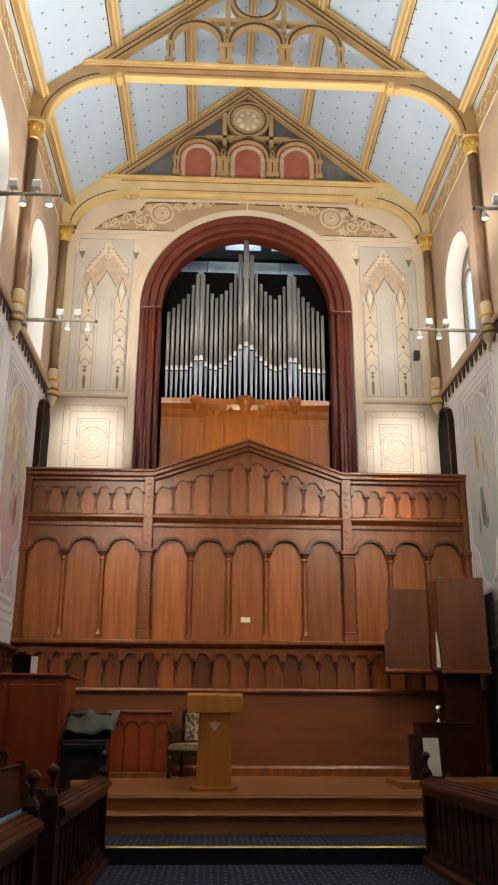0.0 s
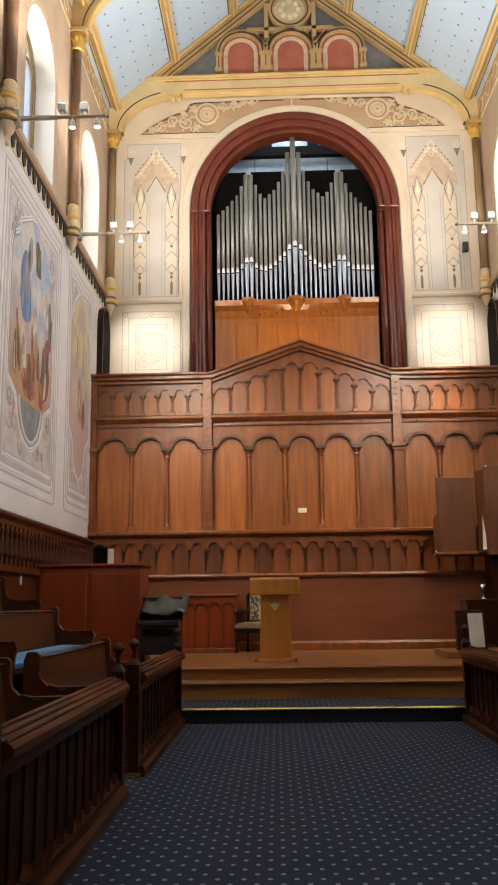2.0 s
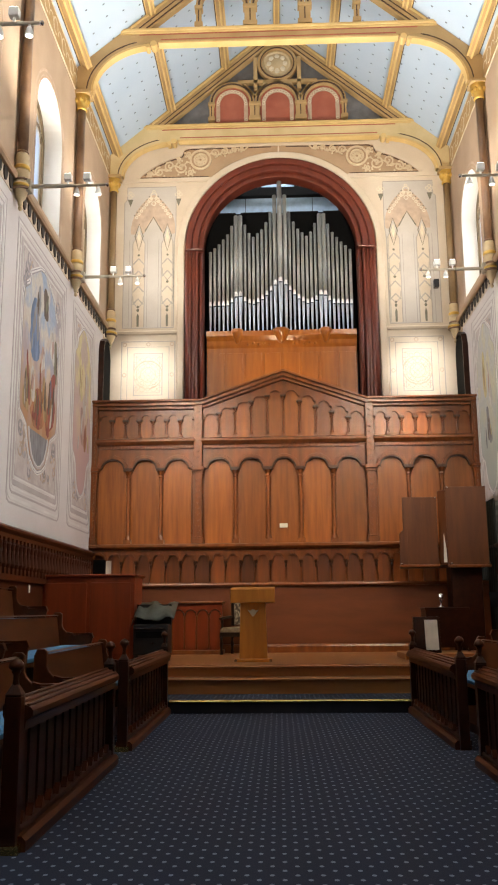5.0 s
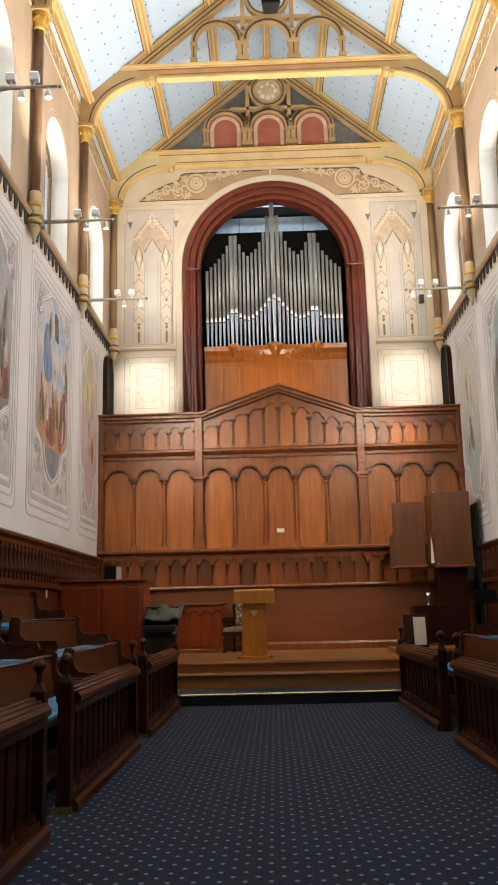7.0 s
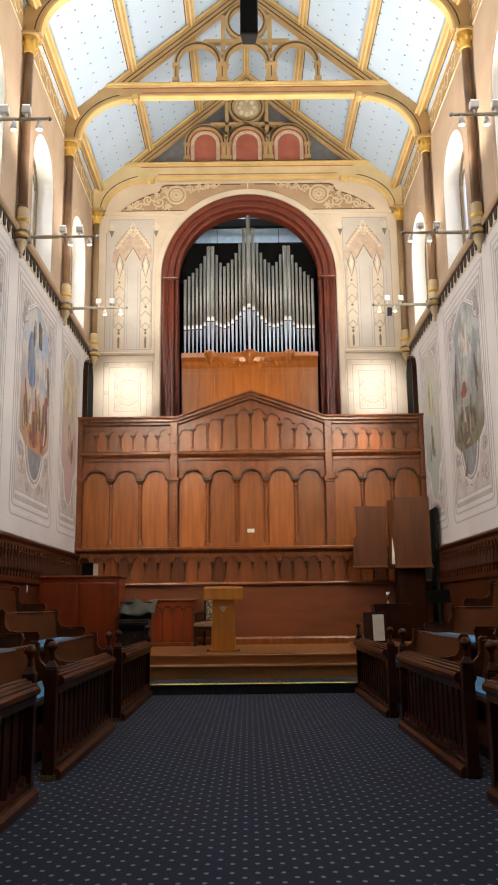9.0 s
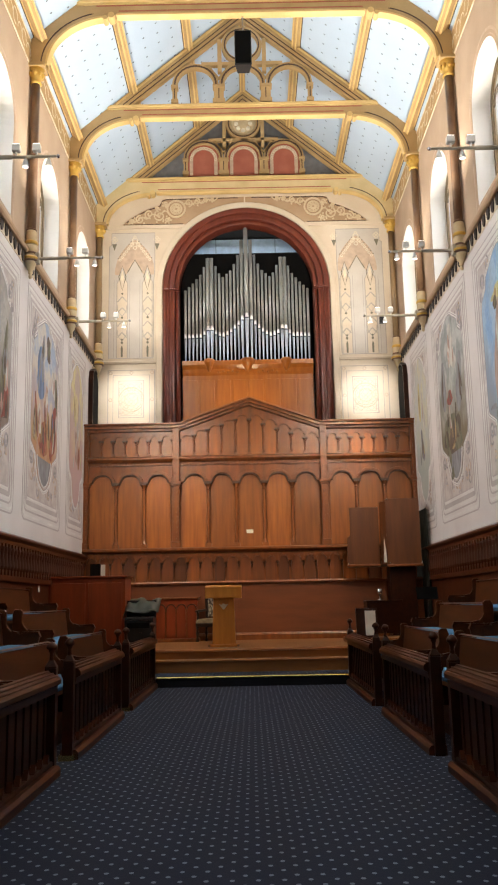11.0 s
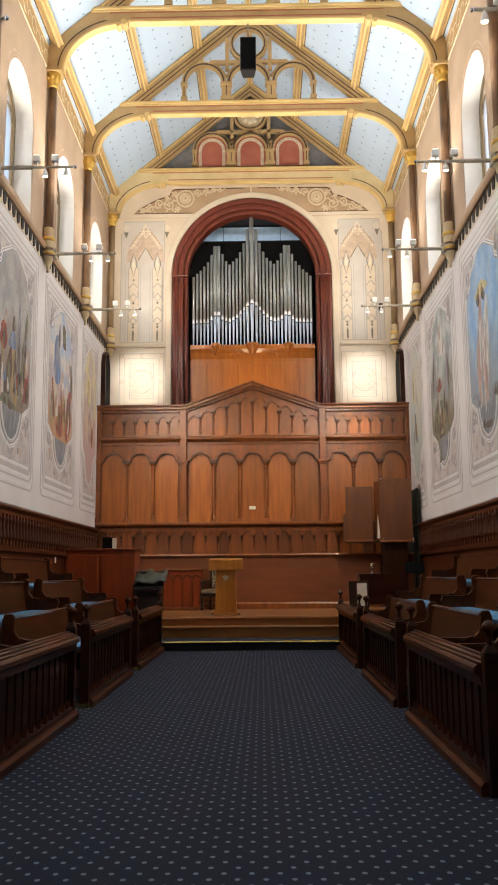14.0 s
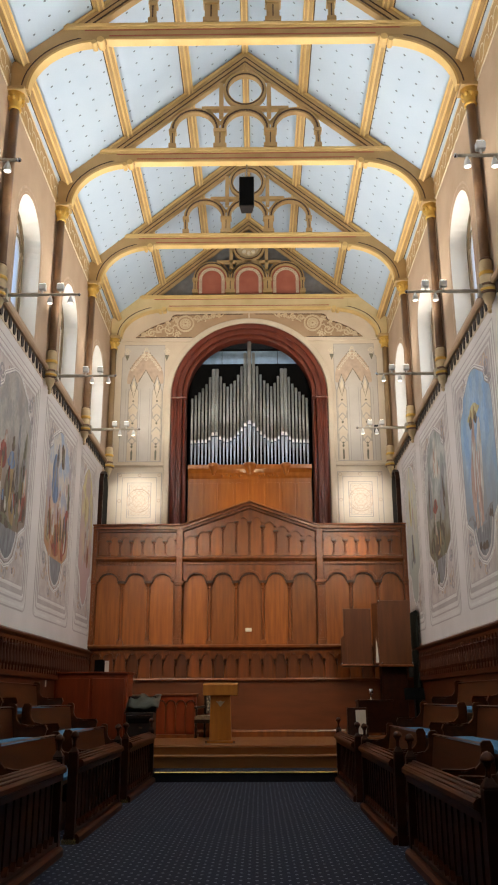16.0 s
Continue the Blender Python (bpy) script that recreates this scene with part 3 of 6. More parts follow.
        part("bracket_stop", Geo().lathe([(0.02, -T - 0.03), (0.07, -T - 0.03), (0.07, T + 0.03), (0.02, T + 0.03)], (s * 2.6, 0, Z0 - 0.0), 10, "y").lathe([(0.02, -T - 0.02), (0.05, -T - 0.02), (0.05, T + 0.02), (0.02, T + 0.02)], (s * 2.72, 0, Z0 - 0.045), 10, "y"), YELLOW, t, "rounded stop of the bracket")
    P = 0.065
    zs = 13.95
    for cx in (-1.15, 0, 1.15):
        g = Geo().strip(arc(cx, zs, 0.45, 180, 0, 14), arc(cx, zs, 0.57, 180, 0, 14), "y", -P, P)
        part("arch", g, TAN, t)
        part("arch_lining", Geo().strip(arc(cx, zs, 0.488, 180, 0, 14), arc(cx, zs, 0.53, 180, 0, 14), "y", -P - 0.008, P + 0.008), DARK_LINE, t)
    for x, w in ((-1.66, 0.055), (-0.575, 0.12), (0.575, 0.12), (1.66, 0.055)):
        part("arcade_post", Geo().box(x - w, x + w, -P, P, 13.56, zs + 0.02).box(x - w - 0.03, x + w + 0.03, -P - 0.03, P + 0.03, zs - 0.08, zs).box(x - w - 0.03, x + w + 0.03, -P - 0.03, P + 0.03, 13.46, 13.56), TAN, t, bevel=0.008)
        part("post_lining", Geo().box(x - 0.012, x + 0.012, -P - 0.006, P + 0.006, 13.58, zs - 0.1), DARK_LINE, t)
    g = Geo().strip(arc(0, 15.03, 0.39, 0, 360, 28), arc(0, 15.03, 0.5, 0, 360, 28), "y", -P, P)
    part("ring", g, TAN, t, "pierced round ring")
    part("ring_lining", Geo().strip(arc(0, 15.03, 0.41, 0, 360, 28), arc(0, 15.03, 0.44, 0, 360, 28), "y", -P - 0.01, P + 0.01), DARK_LINE, t)
    part("collar", Geo().box(-1.0, 1.0, -P, P, 14.48, 14.56), TAN, t)
    for s in (-1, 1):
        part("strut", Geo().box(s * 0.55 - 0.05, s * 0.55 + 0.05, -P, P, 14.3, 15.2), TAN, t)
        part("brace", Geo().strip([(s * 0.57, 14.15), (s * 0.3, 14.52)], [(s * 0.5, 14.1), (s * 0.22, 14.48)], "y", -P, P).strip([(s * 0.57, 14.15), (s * 0.8, 14.46)], [(s * 0.64, 14.1), (s * 0.88, 14.42)], "y", -P, P), TAN, t)
    if closed:
        for cx in (-1.15, 0, 1.15):
            part("infill", Geo().prism(arch_line(cx, 0.45, 13.45, zs, 14), "y", 0.02, 0.05), BRICK_RED, t, "terracotta red panel")
            part("infill_border", Geo().ribbon(arch_line(cx, 0.35, 13.47, zs, 14), 0.1, "y", 0.012, 0.02), PINK, t, "patterned pale border")
            g = Geo()
            for q in arch_line(cx, 0.35, 13.5, zs, 14):
                g.ribbon(arc(q[0], q[1], 0.035, 0, 360, 6), 0.014, "y", 0.006, 0.012)
            part("infill_beads", g, LINE_PALE, t, "pale painted beads")
        part("boss", Geo().lathe([(0.39, 0.05), (0.39, 0.0), (0.34, -0.02), (0.3, 0.0), (0.2, -0.02), (0.12, -0.05), (0.0, -0.06)], (0, 0, 15.03), 24, "y"), STONE, t, "round carved boss")
        g = Geo()
        for k in range(8):
            g.lathe([(0.07, 0.0), (0.06, -0.04), (0.0, -0.05)], (0.2 * math.cos(k * math.pi / 4), 0, 15.03 + 0.2 * math.sin(k * math.pi / 4)), 8, "y")
        part("boss_flower", g, LINE_PALE, t)
    return t


open_truss = truss(False)
open_truss.location = (0, BAYS[1], 0)
for y in BAYS[2:8]:
    copy_thing(open_truss, Matrix.Translation((0, y, 0)))
truss(True).location = (0, 17.7, 0)


# ---- organ wall: arch mouldings and stencilling ----
arch = thing("trim_organ_arch", "dark red-brown moulded wooden arch round the organ", "arch", kind="structure")
for r0, r1, ya, yb in ((2.16, 2.32, 17.75, 18.1), (2.0, 2.17, 17.8, 18.2), (1.88, 2.01, 17.9, 18.3)):
    part("arch_moulding", Geo().strip(arch_line(0, r0, 5.6, 10.15, 40), arch_line(0, r1, 5.6, 10.15, 40), "y", ya, yb), ARCH_RED, arch, bevel=0.035)
for s in (-1, 1):
    g = Geo()
    for x, r in ((1.94, 0.045), (2.08, 0.035), (2.25, 0.05)):
        g.lathe([(r, 5.6), (r, 10.02)], (s * x, 17.76 + (2.27 - x) * 0.35, 0), 10)
    part("jamb_shafts", g, ARCH_RED, arch, "slim shafts of the jamb", smooth=True)
    part("impost", Geo().box(s * 2.1 - 0.23, s * 2.1 + 0.23, 17.725, 18.1, 10.06, 10.1), ARCH_RED, arch, bevel=0.02)
rim = setting("trim_arch_border", Geo().strip(arch_line(0, 2.34, 5.9, 10.15, 40), arch_line(0, 2.52, 5.9, 10.15, 40), "y", 17.8, 17.9), PLASTER, "pale plaster roll round the arch", bevel=0.03)

# spandrel panels with scrolls under the tie beam
span = thing("trim_spandrel", "tan painted spandrel with pale carved scrolls", "wall painting", kind="structure")
CURVE = ((3.52, 12.04), (3.42, 12.14), (3.25, 12.28), (3.0, 12.43), (2.75, 12.55), (2.5, 12.63), (2.42, 12.66), (2.38, 12.8), (2.28, 12.85), (0.0, 12.87))


def spandrel_top(x):
    for (xa, za), (xb_, zb) in zip(CURVE, CURVE[1:]):
        if xb_ <= x <= xa:
            return za + (zb - za) * (xa - x) / (xa - xb_)
    return 12.04


for s in (-1, 1):
    at = [3.52 - 3.5 * i / 52 for i in range(53)]
    top = [(s * x, spandrel_top(x)) for x in at]
    low = [(s * x, min(spandrel_top(x) - 0.01, max(12.03, 10.15 + math.sqrt(max(0, 2.53 ** 2 - x * x))))) for x in at]
    part("field", Geo().strip(top, low, "y", 17.838, END), SPANDREL, span)
    e = Geo()
    e.ribbon(top, 0.06, "y", 17.8, END)
    e.ribbon([(s * 4.05, 11.97), (s * 1.72, 11.97)], 0.1, "y", 17.8, END)
    part("border", e, PLASTER, span, "pale raised border")
    e = Geo().ribbon([(x - s * 0.03, z - 0.055) for x, z in top[2:-3]], 0.026, "y", 17.83, 17.838)
    e.ribbon([(s * 3.45, 12.045), (s * 1.75, 12.045)], 0.03, "y", 17.83, 17.838)
    part("border_lining", e, DARK_LINE, span, "dark lining")
    e = Geo()
    for r, w in ((0.25, 0.05), (0.16, 0.035), (0.06, 0.05)):
        e.ribbon(arc(1.95 * s, 12.5, r, 0, 360, 24), w, "y", 17.8, 17.838)
    for k in range(10):
        a = k * math.pi / 5
        e.ribbon(arc(1.95 * s + 0.115 * math.cos(a), 12.5 + 0.115 * math.sin(a), 0.028, 0, 360, 8), 0.02, "y", 17.81, 17.838)

    def vine(cx, cz, r, a0, way, turns=1.5):
        n = 26
        return [(s * (cx + r * (1 - 0.86 * i / n) * math.cos(radians(a0 + way * 360 * turns * i / n))), cz + r * (1 - 0.86 * i / n) * math.sin(radians(a0 + way * 360 * turns * i / n))) for i in range(n + 1)]

    for cx, cz, r, a0, way in ((2.42, 12.3, 0.17, 60, -1), (2.72, 12.36, 0.14, 250, 1), (2.98, 12.2, 0.13, 100, -1), (3.2, 12.15, 0.08, 250, 1), (1.6, 12.68, 0.12, 270, -1), (1.36, 12.72, 0.1, 80, 1), (1.12, 12.76, 0.07, 260, -1), (0.93, 12.78, 0.05, 90, 1), (2.24, 12.66, 0.08, 200, 1), (2.5, 12.52, 0.06, 20, 1), (2.2, 12.18, 0.08, 120, 1)):
        e.ribbon(vine(cx, cz, r, a0, way), 0.034, "y", 17.806, 17.838)
        for k in range(4):
            a = radians(a0 + 70 + 55 * k)
            x, z = cx + (r + 0.03) * math.cos(a), cz + (r + 0.03) * math.sin(a)
            if spandrel_top(x) - 0.1 > z > max(12.07, 10.15 + math.sqrt(max(0, 2.53 ** 2 - x * x)) + 0.05):
                e.prism([(s * (x - 0.02), z - 0.02), (s * (x + 0.025), z - 0.012), (s * (x + 0.012), z + 0.03), (s * (x - 0.025), z + 0.015)], "y", 17.81, 17.838)
    for a, b in (((2.2, 12.42), (3.3, 12.12)), ((1.75, 12.62), (0.7, 12.8))):
        pts = [(s * (a[0] + (b[0] - a[0]) * i / 20), a[1] + (b[1] - a[1]) * i / 20 + 0.05 * math.sin(i * 1.05)) for i in range(21)]
        e.ribbon(pts, 0.03, "y", 17.812, 17.838)
    part("scrolls", e, SCROLL, span, "pale scrolls and rosette")

# stencilled panels either side of the arch
for s in (-1, 1):
    st = thing("trim_stencil_panel", "cream stencilled wall panel with diamond bands and pointed arches", "wall painting", "stencilled panels", "structure")
    Y0, Y1 = END - 0.004, END
    x0, x1, xm = 2.46, 3.78, 3.12

    def sx(pts):
        return [(s * a, b) for a, b in pts]

    def clear(x, z):
        """Height kept outside the roll round the great arch."""
        return math.hypot(x, max(0.0, z - 10.15)) > 2.58

    # lilac-grey field bounded by the curve of the arch
    edge = [(max(2.56, math.sqrt(max(0.0, 2.6 ** 2 - max(0.0, z - 10.15) ** 2))), z) for z in [8.12 + 3.68 * i / 24 for i in range(25)]]
    edge = [(min(2.6, x) if z <= 10.15 else max(2.5, x), z) for x, z in edge]
    field = sx(edge + [(x1, 11.8), (x1, 11.45), (x1 + 0.06, 11.4), (x1 + 0.06, 8.12)])
    part("field", Geo().prism(field, "y", END - 0.002, END), FIELD, st, "lilac-grey painted field")
    part("outline", Geo().ribbon(field, 0.022, "y", Y0, Y1, True), LINE, st)
    # salmon head: one tall pointed arch with three gables cut out of its foot
    rise = arc(3.74, 10.6, 1.18, 180, 122, 8)
    left = [(max(2.58, a), b) for a, b in rise]
    right = [(2 * xm - a, b) for a, b in reversed(rise)]
    foot = [(3.66, 10.55), (3.56, 10.55), (3.47, 10.78), (3.38, 10.55), (3.33, 10.6), (xm, 10.97), (2.91, 10.6), (2.86, 10.55), (2.77, 10.78), (2.68, 10.55), (2.6, 10.55)]
    part("pointed_head", Geo().prism(sx(left + right + foot), "y", END - 0.003, END), PINK, st, "salmon pointed arch")
    g, e = Geo(), Geo()
    g.ribbon(sx([(2.91, 10.62), (xm, 11.0), (3.33, 10.62)]), 0.03, "y", Y0 - 0.001, Y1)
    for cx in (2.77, 3.47):
        g.ribbon(sx([(cx - 0.1, 10.5), (cx, 10.82), (cx + 0.1, 10.5), (cx, 10.1)]), 0.026, "y", Y0 - 0.001, Y1, True)
        e.prism(sx([(cx, 10.3), (cx + 0.05, 10.5), (cx, 10.68), (cx - 0.05, 10.5)]), "y", Y0 - 0.001, Y1)
    for k in range(7):
        f = k / 6
        for a in (-1, 1):
            cx, cz = xm + a * (0.06 + 0.36 * f), 11.5 - 0.5 * f
            e.ribbon(sx(arc(cx, cz, 0.032, 0, 360, 8)), 0.024, "y", Y0 - 0.002, Y1)
            g.prism(sx(arc(cx + a * 0.05, cz + 0.05, 0.018, 0, 315, 7)), "y", Y0 - 0.001, Y1)
    for cx, cz, r in ((xm, 11.58, 0.075), (xm - 0.09, 11.46, 0.05), (xm + 0.09, 11.46, 0.05), (xm, 11.36, 0.05), (xm, 11.68, 0.035)):
        e.ribbon(sx(arc(cx, cz, r, 0, 360, 10)), 0.024, "y", Y0 - 0.002, Y1)
    # clover and pendant in the corner by the arch, half of one by the column
    for cx in (2.5, 3.7):
        if clear(cx, 11.45):
            for a in range(4):
                e.ribbon(sx(arc(cx + 0.05 * math.cos(a * 1.571), 11.6 + 0.05 * math.sin(a * 1.571), 0.04, 0, 360, 8)), 0.018, "y", Y0, Y1)
            g.prism(sx([(cx - 0.07, 11.48), (cx + 0.07, 11.48), (cx, 11.28)]), "y", Y0, Y1)
    part("cresting", g, LINE_GREEN, st, "olive gables and leaf sprigs")
    part("cresting_beads", e, LINE_PALE, st, "cream beads and tracery")
    for cx in (2.76, 3.47):
        g, e, d = Geo(), Geo(), Geo()
        d.prism(sx([(cx - 0.15, 8.14), (cx + 0.15, 8.14), (cx + 0.15, 10.3), (cx, 10.6), (cx - 0.15, 10.3)]), "y", END - 0.003, END)
        for a in (-1, 1):
            g.ribbon(sx([(cx + a * 0.15, 8.14), (cx + a * 0.15, 10.3), (cx, 10.62)]), 0.022, "y", Y0, Y1)
        for z in (8.92, 9.64):
            d.prism(sx([(cx, z - 0.26), (cx + 0.14, z), (cx, z + 0.26), (cx - 0.14, z)]), "y", END - 0.0035, END)
            for a in (-1, 1):
                g.ribbon(sx([(cx + a * 0.13, z + 0.12), (cx, z + 0.27), (cx, z + 0.27)]), 0.032, "y", Y0, Y1)
                g.ribbon(sx([(cx + a * 0.13, z - 0.2), (cx, z - 0.05), (cx, z - 0.05)]), 0.032, "y", Y0, Y1)
                g.ribbon(sx([(cx, z - 0.3), (cx + a * 0.12, z - 0.14), (cx + a * 0.13, z + 0.02)]), 0.02, "y", Y0, Y1)
            e.prism(sx(arc(cx, z - 0.34, 0.035, 0, 315, 7)), "y", Y0 - 0.001, Y1)
        for z in (10.0, 8.66, 8.56):
            e.prism(sx(arc(cx, z, 0.03, 0, 315, 7)), "y", Y0 - 0.001, Y1)
        e.prism(sx([(cx - 0.025, 8.16), (cx + 0.025, 8.16), (cx + 0.03, 8.42), (cx, 8.5), (cx - 0.03, 8.42)]), "y", Y0, Y1)
        part("diamond_ground", d, PLASTER, st, "cream band with diamonds")
        part("diamond_band", g, LINE, st, "grey edging of diamonds")
        part("diamond_core", e, LINE_GREEN, st, "olive stencil drops")
    g = Geo()
    for x in (2.64, 2.98, 3.26, 3.62, 3.7):
        g.ribbon(sx([(x, 8.14), (x, 10.4)]), 0.012, "y", Y0, Y1)
    part("upright_lines", g, LINE, st)
    x0, x1 = 2.56, 3.84
    # ledge and lower square panel
    part("ledge", Geo().prism([(17.85, 7.95), (17.815, 7.97), (17.805, 8.02), (17.85, 8.06)], "x", s * 2.5, s * 4.15), PLASTER, st, "pale string moulding")
    g = Geo()
    for ins, w in ((0.0, 0.03), (0.14, 0.02), (0.3, 0.03), (0.36, 0.015)):
        g.ribbon(sx([(x0 + ins, 6.15 + ins), (x0 + ins, 7.78 - ins), (x1 - ins, 7.78 - ins), (x1 - ins, 6.15 + ins)]), w, "y", Y0, Y1, True)
    part("square_panel_frame", g, LINE, st, "grey painted square frame")
    g = Geo()
    for i in range(5):
        for j in range(6):
            cx, cz = 2.92 + 0.14 * i, 6.6 + 0.145 * j
            g.ribbon(sx(arc(cx, cz, 0.05 + 0.02 * ((i + j) % 2), 0, 360, 8)), 0.014, "y", Y0, Y1)
    for r, w in ((0.34, 0.03), (0.28, 0.012), (0.18, 0.02)):
        g.ribbon(sx(arc(3.2, 6.95, r, 0, 360, 28)), w, "y", Y0 - 0.001, Y1)
    for cx in (x0 + 0.07, x1 - 0.07, 3.2):
        for cz in (6.22, 6.95, 7.71) if cx != 3.2 else (6.22, 7.71):
            g.ribbon(sx(arc(cx, cz, 0.045, 0, 360, 8)), 0.02, "y", Y0 - 0.002, Y1)
    part("lace_pattern", g, PINK, st, "fine lace-like stencil")

# black panels stand for dark gallery doorways at the ends of the side walls
for s in (-1, 1):
    d = thing("door_%d" % (1 if s < 0 else 2), "round-headed organ gallery doorway, its dark opening a black panel", "door", kind="structure")
    part("door_leaf", Geo().prism([(17.0, 5.6), (17.0, 7.3), (17.08, 7.5), (17.25, 7.6), (17.42, 7.62), (17.6, 7.58), (17.72, 7.45), (17.78, 7.3), (17.78, 5.6)], "x", s * 4.09, s * 4.2), BLACK, d, bevel=0.01)
    part("door_frame", Geo().ribbon([(16.97, 5.6), (16.97, 7.32), (17.06, 7.54), (17.25, 7.65), (17.42, 7.67), (17.6, 7.63)], 0.05, "x", s * 4.08, s * 4.2), STALL, d)
    part("door_wall", Geo().box(min(s * WALL, s * 4.9), max(s * WALL, s * 4.9), 17.35, 17.85, 0, 7.95), UPPER, d)

# ---- pipe organ ----
organ = thing("pipe_organ", "pipe organ with grey metal pipes over a honey oak case", "pipe organ")
OY = 18.3
part("case", Geo().box(-1.82, 1.82, OY - 0.1, OY + 0.6, 4.9, 7.7), HONEY, organ)
for i in range(8):
    x = -1.82 + 3.64 * i / 8
    part("case_panel", Geo().box(x + 0.03, x + 0.425, OY - 0.12, OY - 0.09, 5.2, 7.55), HONEY, organ, bevel=0.01)
part("case_cornice", Geo().prism([(OY - 0.1, 7.68), (OY - 0.13, 7.75), (OY - 0.16, 7.85), (OY - 0.24, 7.95), (OY - 0.26, 8.07), (OY + 0.5, 8.07), (OY + 0.5, 7.68)], "x", -1.82, 1.82), HONEY, organ, "moulded cornice")
for x, w in ((-1.07, 0.12), (0, 0.17), (1.07, 0.12)):
    part("tower_corbel", Geo().lathe([(0.02, 7.76), (w * 0.45, 7.8), (w * 0.6, 7.86), (w, 7.98), (w + 0.03, 8.0), (w + 0.03, 8.1), (w, 8.12)], (x, OY - 0.2, 0), 16), HONEY, organ, "rounded corbel under a pipe tower", smooth=True)
for x in (-0.55, 0.55):
    g = Geo()
    for k in range(5):
        g.lathe([(0.0, -0.31), (0.03, -0.28), (0.035, -0.24)], (x + (k - 2) * 0.13, OY, 7.73 + 0.03 * (k % 2)), 8, "y")
    tagged(part("cornice_carving", g, HONEY, organ, "carved drops"), kind="stuff")


def along(rows, x):
    for (a, za), (b, zb) in zip(rows, rows[1:]):
        if a <= abs(x) <= b:
            return za + (zb - za) * (abs(x) - a) / (b - a)
    return rows[-1][1]


TOPS = ((0, 11.98), (0.13, 11.62), (0.24, 11.2), (0.34, 10.95), (0.45, 10.75), (0.66, 10.56), (0.78, 10.68), (0.9, 10.95), (1.04, 11.2), (1.16, 10.95), (1.3, 10.65), (1.5, 10.4), (1.8, 10.12))
MOUTHS = ((0, 9.26), (0.13, 9.2), (0.3, 9.02), (0.5, 8.82), (0.68, 8.74), (0.85, 8.8), (1.04, 8.97), (1.15, 8.84), (1.3, 8.73), (1.8, 8.71))


xs = [0.0]
for k in range(1, 17):
    xs += [0.02 + 0.107 * k, -0.02 - 0.107 * k]
for x in xs:
    a = abs(x)
    r = 0.06 if a < 0.01 else 0.05 if a < 0.14 else 0.052 if abs(a - 1.09) < 0.03 or abs(a - 0.98) < 0.03 else 0.038
    y = OY - (0.24 if a < 0.01 else 0.2 if a < 0.14 or 0.95 < a < 1.12 else 0.1)
    top, mouth = along(TOPS, x), along(MOUTHS, x)
    p = part("pipe", Geo().lathe([(r, mouth + 0.14), (r, top), (r * 0.8, top + 0.001), (r * 0.8, top - 0.15)], (x, y, 0), 14), PIPE, organ, smooth=True)
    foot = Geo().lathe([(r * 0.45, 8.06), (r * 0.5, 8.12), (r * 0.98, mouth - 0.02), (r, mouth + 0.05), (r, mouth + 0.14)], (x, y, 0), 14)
    part("pipe_foot", foot, FOOT_GLEAM, p, "tapered pipe foot, bluish reflection in its colour", smooth=True)
    part("pipe_mouth", Geo().box(x - r * 0.6, x + r * 0.6, y - r - 0.004, y - r * 0.6, mouth + 0.02, mouth + 0.04), BLACK, p)
    part("pipe_lip", Geo().prism([(x - r * 0.85, mouth + 0.05), (x + r * 0.85, mouth + 0.05), (x + r * 0.7, mouth + 0.13), (x, mouth + 0.17), (x - r * 0.7, mouth + 0.13)], "y", y - r - 0.012, y - r * 0.7), LIP_GLINT, p, "upper lip, white glint in its colour")
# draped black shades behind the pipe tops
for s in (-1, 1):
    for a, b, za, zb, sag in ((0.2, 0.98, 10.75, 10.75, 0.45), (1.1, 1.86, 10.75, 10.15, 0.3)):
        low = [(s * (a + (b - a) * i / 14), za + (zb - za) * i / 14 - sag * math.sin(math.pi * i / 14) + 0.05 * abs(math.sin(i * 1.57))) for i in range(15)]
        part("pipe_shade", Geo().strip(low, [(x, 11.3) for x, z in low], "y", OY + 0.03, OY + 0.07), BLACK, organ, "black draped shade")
# plain black sheet that fills the gaps between the pipes
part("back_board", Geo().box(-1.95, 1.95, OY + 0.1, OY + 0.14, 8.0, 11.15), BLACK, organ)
# swell box at the back of the chamber, pale blue above a plain black board
part("swell_box", Geo().box(-2.9, 2.9, 19.6, 19.7, 11.4, 13.4), SWELL, organ, "pale blue swell box front")
part("swell_black_board", Geo().box(-2.9, 2.9, 19.5, 19.6, 8.0, 11.84), BLACK, organ)
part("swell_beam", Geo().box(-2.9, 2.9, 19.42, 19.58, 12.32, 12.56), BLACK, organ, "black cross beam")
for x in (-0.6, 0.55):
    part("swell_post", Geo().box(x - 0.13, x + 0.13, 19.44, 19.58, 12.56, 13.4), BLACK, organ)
for x in (-1.6, -0.9, 0.9, 1.6):
    part("swell_joint", Geo().box(x - 0.008, x + 0.008, 19.59, 19.6, 11.84, 12.32), DARKROOM, organ)


# ---- carved oak screen ----
screen = thing("oak_screen", "tall carved oak screen with arcaded panels and a central gable", "wooden screen")
SY = 16.6
part("backing", Geo().prism([(-4.19, 0.6), (4.19, 0.6), (4.19, 5.9), (1.8, 5.9), (0, 6.55), (-1.8, 5.9), (-4.19, 5.9)], "y", SY + 0.06, SY + 0.16), OAK, screen)


